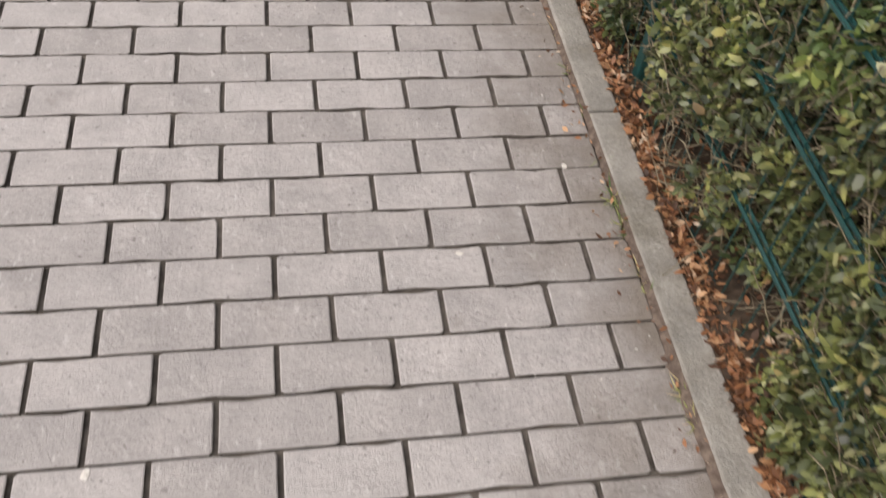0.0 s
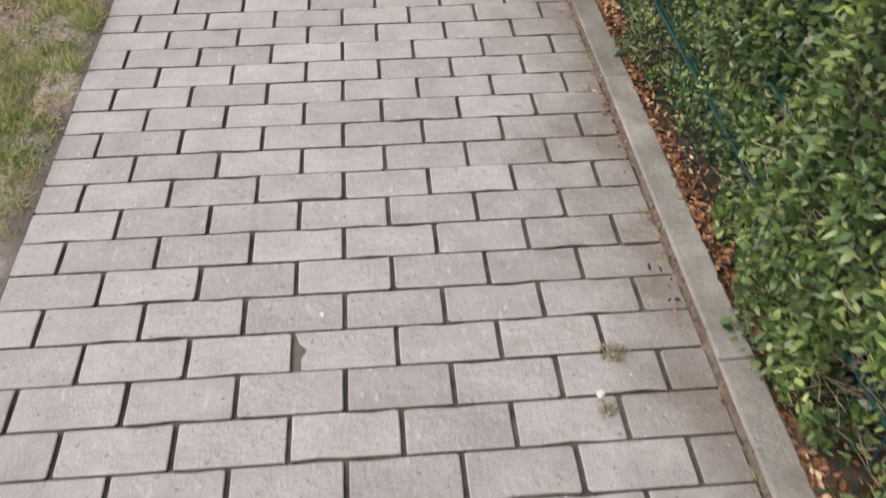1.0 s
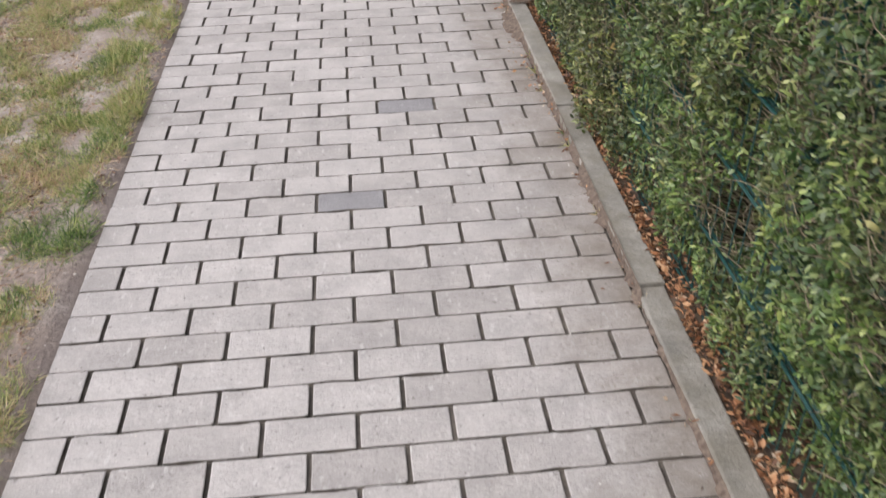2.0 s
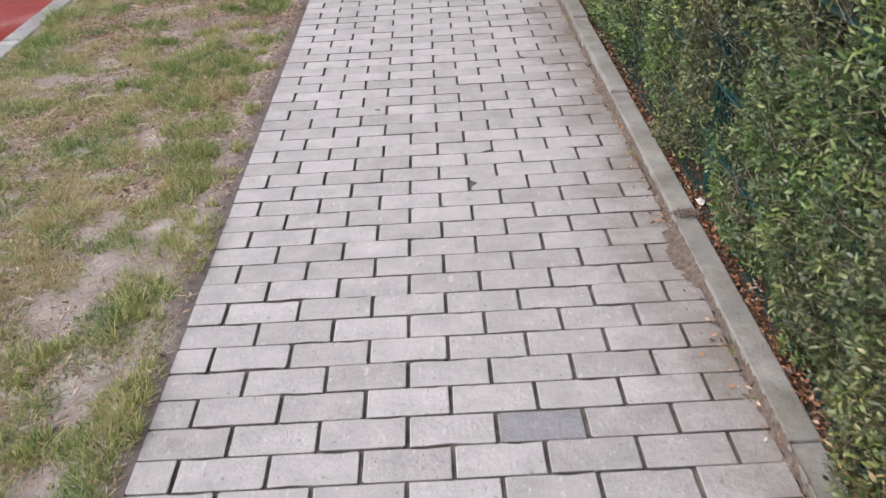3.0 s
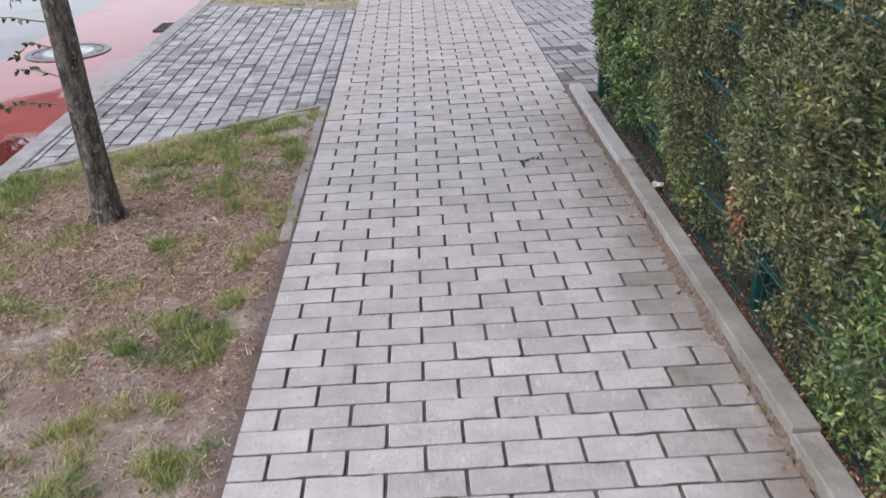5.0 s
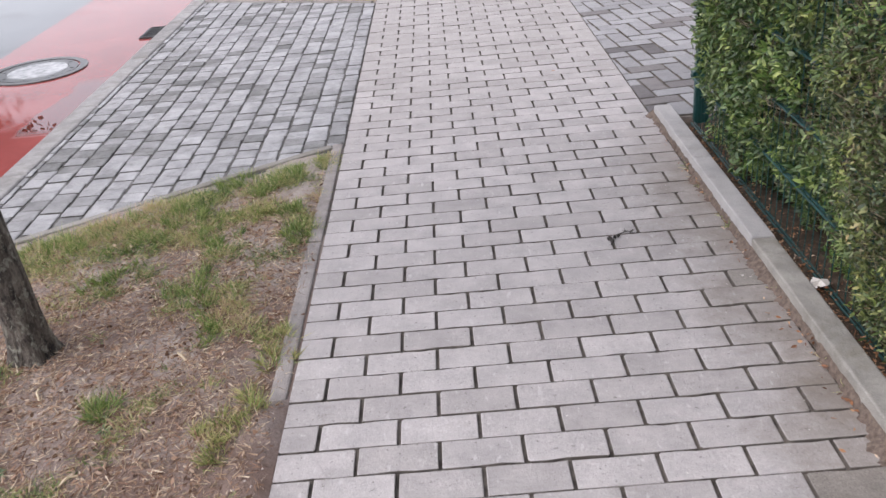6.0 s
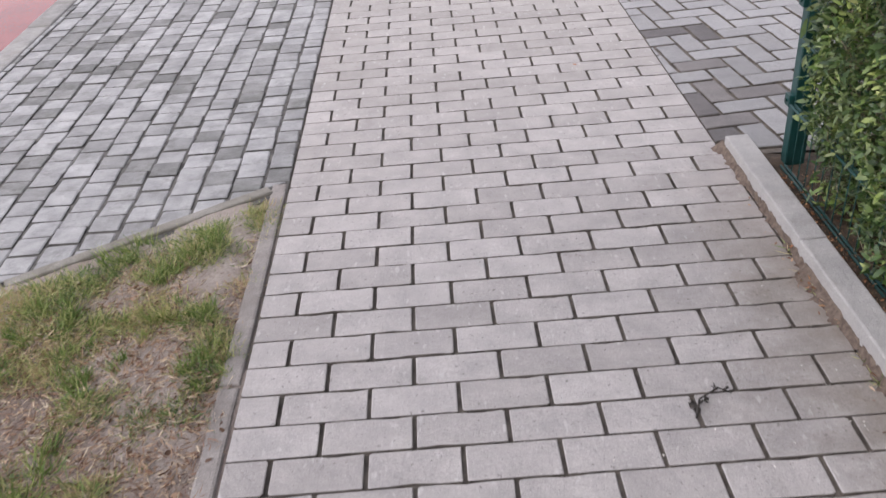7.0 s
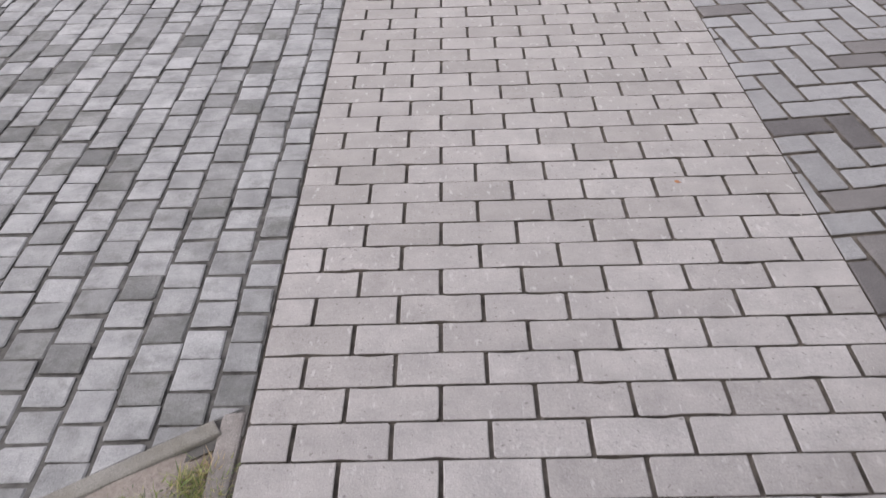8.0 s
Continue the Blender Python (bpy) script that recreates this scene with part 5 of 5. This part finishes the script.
def path_pieces():
    rng = random.Random(7)
    out = []
    for row in range(-19, 178):
        y0, y1 = row * 0.1 + 0.0022, row * 0.1 + 0.0978
        xs = [0.0] + [0.1 + 0.2 * k for k in range(7)] if row % 2 == 0 else [0.2 * k for k in range(7)]
        right = KERB_X(row * 0.1) - 0.042 if row < 101 else 1.406
        ends = xs[1:] + [right]
        for a, b in zip(xs, ends):
            variant = rng.randrange(24)
            x0, x1 = a + 0.0042, b - 0.0042
            q = worn(x0, x1, y0, y1, variant)
            here = (row, round(a, 1))
            m = PAVER_DARK if here in ((33, 0.6), (39, 0.8)) else PAVER_STAINED if here in ((71, 1.2), (86, 1.3), (77, 1.2), (75, 1.2)) else PAVER
            if here == (9, 0.6):
                q = [(x0 + 0.012, y0), (x1, y0), (x1, y1), (x0 - 0.002, y1), (x0 + 0.008, y1 - 0.03), (x0 + 0.022, y0 + 0.05), (x0 + 0.012, y0 + 0.03)]
            elif here == (51, 0.8):
                q = [(x0, y0), (x1, y0), (x1, y1), (x0, y1), (x0 + 0.003, y1 - 0.022), (x0 + 0.026, y1 - 0.045), (x0 + 0.004, y0 + 0.022)]
            elif here == (64, 1.1):
                q = [(x0, y0 + 0.03), (x0 + 0.03, y0), (x1, y0), (x1, y1), (x0, y1)]
            elif here == (78, 0.3):
                q = [(x0, y0 + 0.018), (x0 + 0.024, y0), (x1, y0), (x1, y1), (x0, y1)]
            elif here == (54, 0.7):
                q = [(x0, y0), (x1 - 0.04, y0), (x1 - 0.02, y0 + 0.014), (x1, y0 + 0.02), (x1, y1), (x0, y1)]
            out.append((q, rng.uniform(-0.0018, 0.0014), m, 0.0022))
    return out


paving("path", "footpath of pale grey concrete pavers in running bond", "pavement", rect(-0.003, 1.44, -1.95, 17.9), path_pieces(), lambda x, y: 3.4 < y < 7.3)


DULL_COBBLES = [(-0.456, 10.297), (-0.529, 10.373), (-0.247, 10.403), (-0.246, 10.204), (-0.148, 10.177), (-0.355, 10.551), (-0.249, 10.991), (-0.752, 11.121),
                (-0.676, 11.15), (-0.85, 11.347), (-0.52, 11.143), (-0.561, 11.05), (-0.936, 11.484), (-0.809, 11.988), (-0.571, 12.024), (-0.242, 11.505),
                (-0.264, 11.808), (-0.278, 12.084), (-0.062, 10.199), (-0.042, 10.802), (-0.292, 10.893), (-0.763, 11.417), (-0.845, 11.258)]


def cobble_pieces():
    rng = random.Random(9)
    out = []
    for col in range(15):
        x1 = -0.001 if col == 0 else -0.088 - (col - 1) * 0.1025
        x0 = -0.088 - col * 0.1025
        first = 10.253 if col % 2 == 0 else 10.303
        first += rng.uniform(-0.006, 0.006)
        for k in range(-14, 40):
            y = first + k * 0.0990
            j = lambda s: rng.uniform(-s, s)
            turn = j(0.004)
            q = worn(x0 + 0.0046 + j(0.0024), x1 - 0.0046 + j(0.0024), y + 0.0040 + j(0.003), y + 0.0950 + j(0.003), rng.randrange(400))
            q = [(a + turn * (b - y) / 0.1, b + turn * (a - x0) / 0.1) for a, b in q]
            q = clip(q, 0.64, -1.0, -10.158)
            if len(q) > 2:
                q = clip(q, 1.0, 0.0, -0.0025)
            if len(q) > 2:
                q = clip(q, 0.44, 1.0, 13.135)
            if len(q) > 2:
                q = clip(q, -1.0, 0.0, 1.453)
            if len(q) > 2 and area(q) > 0.0006:
                mx, my = (x0 + x1) / 2, y + 0.05
                dull = min(math.hypot(mx - a, my - b) for a, b in DULL_COBBLES) < 0.056
                if my > 12.1 or mx < -0.95:
                    dull = field(mx, y, 2.2, 21.0) * 0.9 + rng.uniform(-0.5, 0.5) > 0.36
                out.append((q, rng.uniform(-0.0035, 0.0025), COBBLE_DARK if dull else COBBLE, 0.0042))
    return out


paving("cobbled_driveway", "driveway of weathered square grey cobbles", "cobbles", [(-0.003, 10.075), (-0.003, 13.17), (-1.46, 13.81), (-1.46, 9.15)], cobble_pieces(), lambda x, y: y < 12.2)


def herring_pieces():
    rng = random.Random(4)
    turn = Matrix.Rotation(radians(6.0), 2)
    ox, oy, u = 1.541, 10.918, 0.1018
    dark = [(1.507, 11.279), (1.663, 11.248), (1.475, 10.844), (1.598, 10.871), (1.502, 10.652), (1.483, 10.534), (1.69, 10.56),
            (1.488, 10.404), (1.519, 10.326), (1.896, 12.085), (2.14, 11.9), (1.603, 11.852), (1.54, 12.172), (1.44, 10.25)]
    out = []
    for i in range(-14, 34):
        for j in range(-22, 34):
            m = (i - j) % 4
            if m == 0:
                q = worn(i * u + 0.006, i * u + 2 * u - 0.006, j * u + 0.006, j * u + u - 0.006, rng.randrange(400))
            elif m == 3:
                q = worn(i * u + 0.006, i * u + u - 0.006, j * u + 0.006, j * u + 2 * u - 0.006, rng.randrange(400))
            else:
                continue
            q = [tuple(turn @ Vector(p)) for p in q]
            q = [(a + ox, b + oy) for a, b in q]
            for nx, ny, d in ((-1, 0, -1.407), (0, -1, -10.13), (0, 1, 13.615), (1, 0, 4.2)):
                q = clip(q, nx, ny, d) if len(q) > 2 else q
            if len(q) > 2 and area(q) > 0.00025:
                mx, my = np.array(q).mean(0)
                near = min(math.hypot(mx - a, my - b) for a, b in dark)
                dark_one = near < 0.06 or (my > 11.5 and rng.random() < 0.05)
                out.append((q, rng.uniform(-0.0025, 0.0015), HERRING_DARK if dark_one else HERRING, 0.004))
    return out


paving("house_driveway", "driveway of grey concrete pavers in herringbone", "pavement", rect(1.441, 4.2, 10.1, 13.62), herring_pieces(), lambda x, y: x < 2.7 and y < 12.6)
